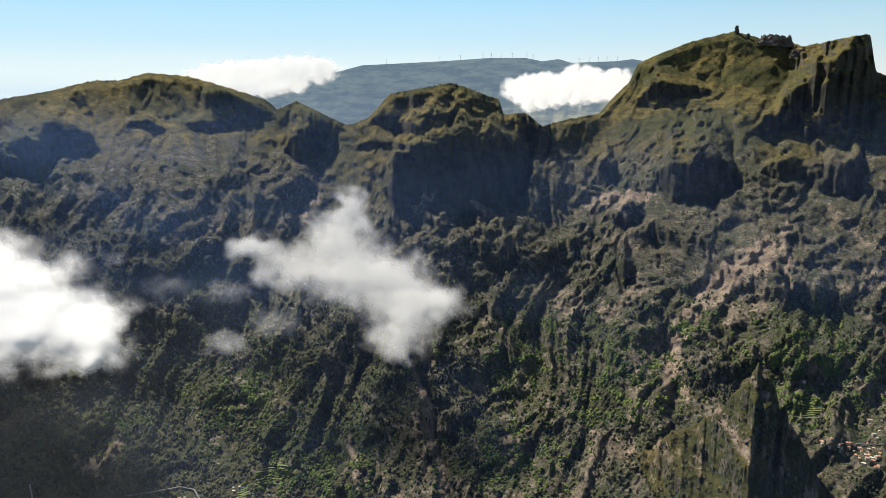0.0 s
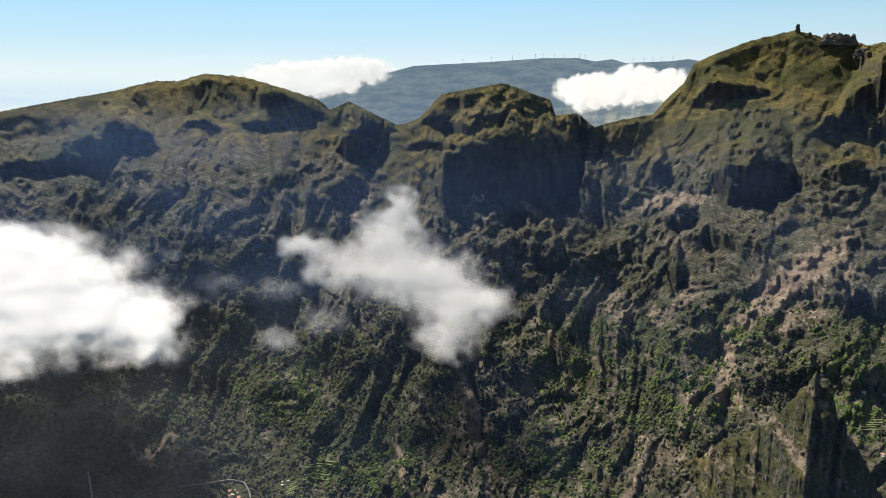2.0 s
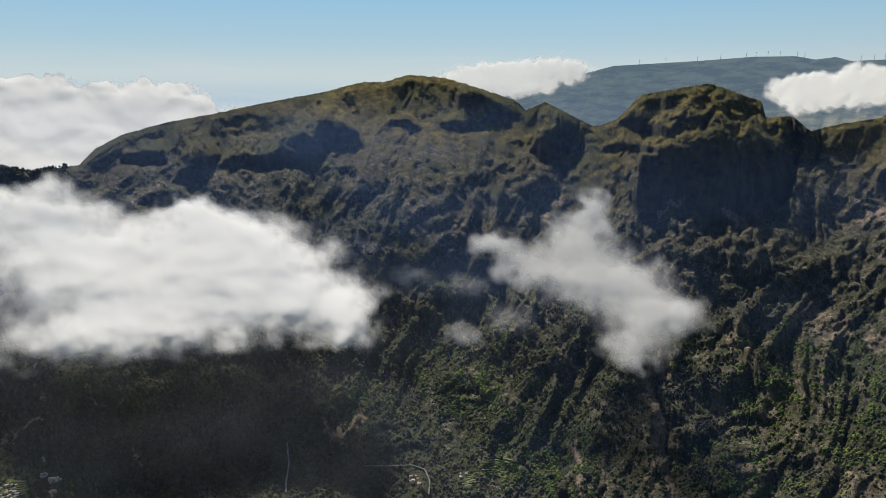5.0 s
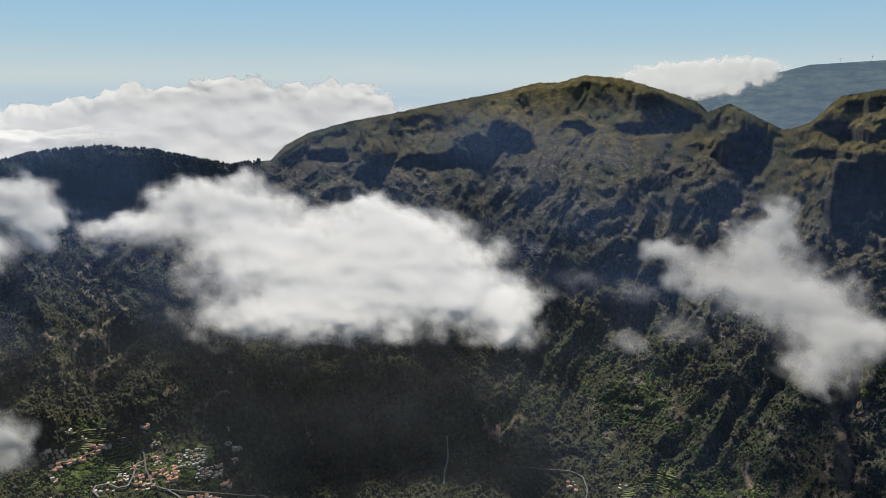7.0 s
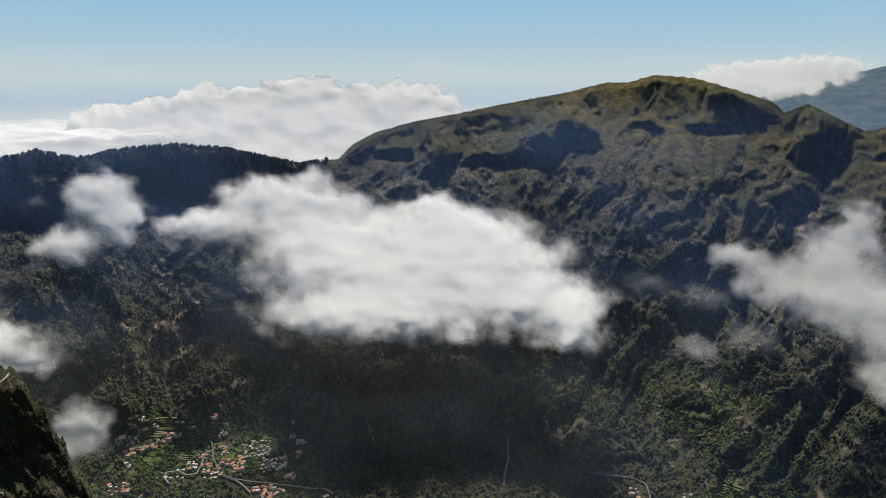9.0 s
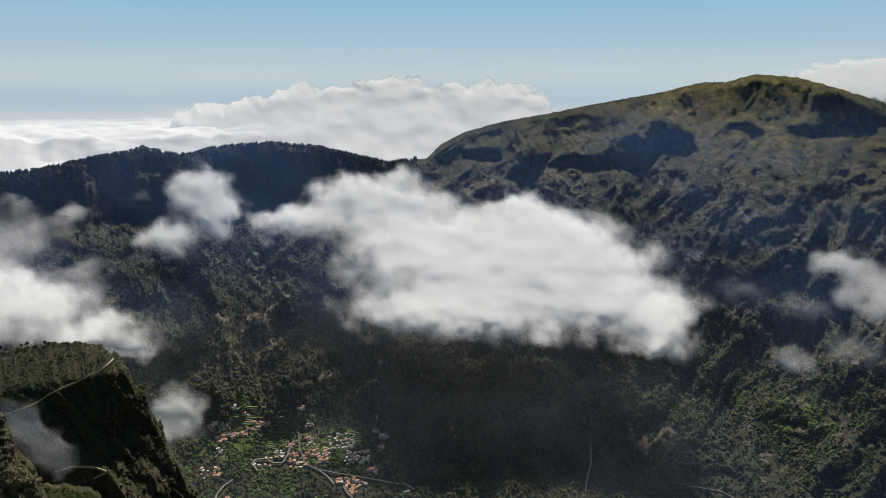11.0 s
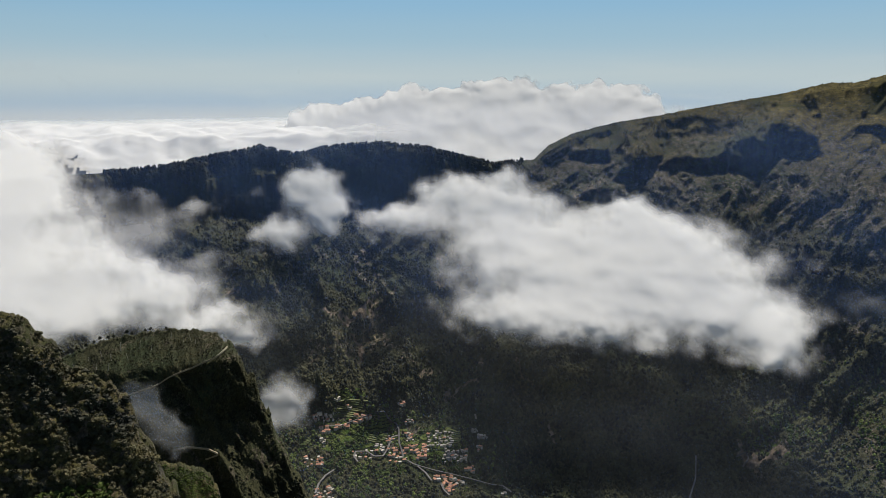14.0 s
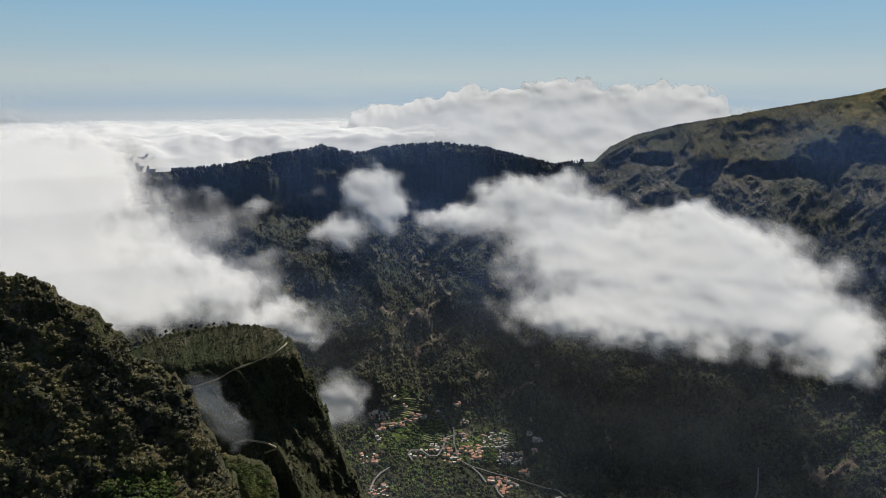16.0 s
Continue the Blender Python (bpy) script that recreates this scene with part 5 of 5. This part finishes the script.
def house(w, d, h, red, hip, label):
    """A village house: walls, tiled roof with eaves, windows, a door and a chimney."""
    ob = new("house")
    part("wall", box_mesh("wall", (-w / 2, -d / 2, -7), (w / 2, d / 2, h), PLASTER), ob)
    o, rise = 0.5, (0.28 * d if red else 0.5)
    inset = w * 0.28 if hip else 0.0
    V = [(-w / 2 - o, -d / 2 - o, h), (w / 2 + o, -d / 2 - o, h), (w / 2 + o, d / 2 + o, h), (-w / 2 - o, d / 2 + o, h)]
    V += [(x, y, z + 0.25) for x, y, z in V]
    if red:
        V += [(-w / 2 - o + inset, 0, h + rise), (w / 2 + o - inset, 0, h + rise)]
        F = [(4, 5, 9, 8), (6, 7, 8, 9), (5, 6, 9), (7, 4, 8), (0, 1, 5, 4), (1, 2, 6, 5), (2, 3, 7, 6), (3, 0, 4, 7), (3, 2, 1, 0)]
    else:
        V += [(x * 0.93, y * 0.93, h + 0.28) for x, y, z in V[:4]]
        F = [(0, 1, 5, 4), (1, 2, 6, 5), (2, 3, 7, 6), (3, 0, 4, 7), (3, 2, 1, 0), (4, 5, 9, 8), (5, 6, 10, 9), (6, 7, 11, 10), (7, 4, 8, 11), (8, 9, 10, 11)]
    me = bpy.data.meshes.new("roof")
    me.from_pydata(V, [], F)
    me.materials.append(ROOF if red else SLATE)
    part("roof", me, ob, "terracotta tiled roof" if red else "flat pale grey roof")
    for x in (-w * 0.28, 0, w * 0.28):
        part("window", box_mesh("window", (x - .6, -d / 2 - 0.06, h - 2.0), (x + .6, -d / 2 + 0.1, h - 0.8), GLASS), ob)
    part("door", box_mesh("door", (w * 0.12, -d / 2 - 0.07, 0), (w * 0.12 + 1.0, -d / 2 + 0.1, 2.1), BARK), ob)
    if red:
        part("chimney", box_mesh("chimney", (w * 0.2, d * 0.1, h), (w * 0.2 + 0.8, d * 0.1 + 0.8, h + rise + 0.9), PLASTER), ob)
    return tagged(ob, label, "house", "houses of the valley village")


KINDS_RED = [house(11, 8, 5.5, True, False, "white house with a terracotta gable roof"), house(13, 10, 6, True, True, "white house with a hipped terracotta roof"),
             house(9, 7, 3.4, True, False, "low white cottage with a terracotta roof"), house(16, 9, 6.5, True, True, "long white house with a terracotta roof")]
KINDS_PALE = [house(9, 7, 4.5, False, False, "pale house with a flat grey roof"), house(7, 6, 3.2, False, False, "small white outbuilding with a flat roof"),
              house(12, 8, 6, False, False, "two-storey white house with a flat roof")]
fresh = set(KINDS_RED + KINDS_PALE)
pick_house = random.Random(4)
taken = []
for a0, e0, sa, se, count, red in HAMLET_A + HAMLET_B + HAMLET_C:
    for _ in range(int(count * 1.9 + 0.5)):
        for attempt in range(12):
            p = spot(a0 + 1.25 * pick_house.uniform(-sa, sa), e0 + 1.25 * pick_house.uniform(-se, se))
            if all((p - q).length > 7 for q in taken):
                break
        taken.append(p)
        kind = pick_house.choice(KINDS_RED if pick_house.random() < 0.75 * red else KINDS_PALE)
        m = pose(p.x, p.y, p.z + 0.6, 0, 0, a0 + pick_house.choice((0, 0, 90, 30, -25)) + pick_house.uniform(-12, 12)) @ Matrix.Scale(pick_house.uniform(0.58, 0.86), 4)
        if kind in fresh:
            kind.matrix_basis = m
            fresh.discard(kind)
        else:
            copy_thing(kind, m)
for kind in fresh:
    bpy.data.objects.remove(kind)

for line in LANES:
    ribbon("road", [p + Vector((0, 0, 4.0)) for p in smooth_line(line, spot, 14)], 3.2, ROAD, 0.5, "grey asphalt road winding through the village", "road", "structure")
for line in TRACKS:
    ribbon("road", [p + Vector((0, 0, 3.2)) for p in smooth_line(line, spot, 14)], 2.6, ROAD, 0.5, "pale dirt road on the valley side", "road", "structure")

# ---- terraced fields ----
FIELD = plain_material("terrace_crop", (0.062, 0.090, 0.028), (0.150, 0.162, 0.062), 4.0)
for a0, e0, wide, rows, gap in ((57.6, -22.9, 1.5, 9, .14), (49.3, -25.2, 1.0, 8, .13), (13.6, -27.2, 1.3, 8, .17), (15.6, -28.3, .8, 6, .16), (55.6, -25.3, .9, 5, .13), (53.0, -24.1, .6, 4, .13), (-26.2, -17.3, .7, 6, .16), (-27.5, -21.0, 1.1, 7, .17), (61.3, -25.2, .5, 5, .13)):
    for k in range(rows):
        reach = wide * rng.uniform(0.6, 1.0)
        line = [(a0 + reach * x + 0.1 * k, e0 - gap * k + 0.10 * math.sin(2.2 * x + a0)) for x in (-1, -0.5, 0, 0.5, 1)]
        pts = [p + Vector((0, 0, 1.0)) for p in smooth_line(line, spot, 4)]
        ribbon("terrace", pts, 4.4, FIELD, 0.5, "narrow green terraced field on the valley side", "terrace", "structure")
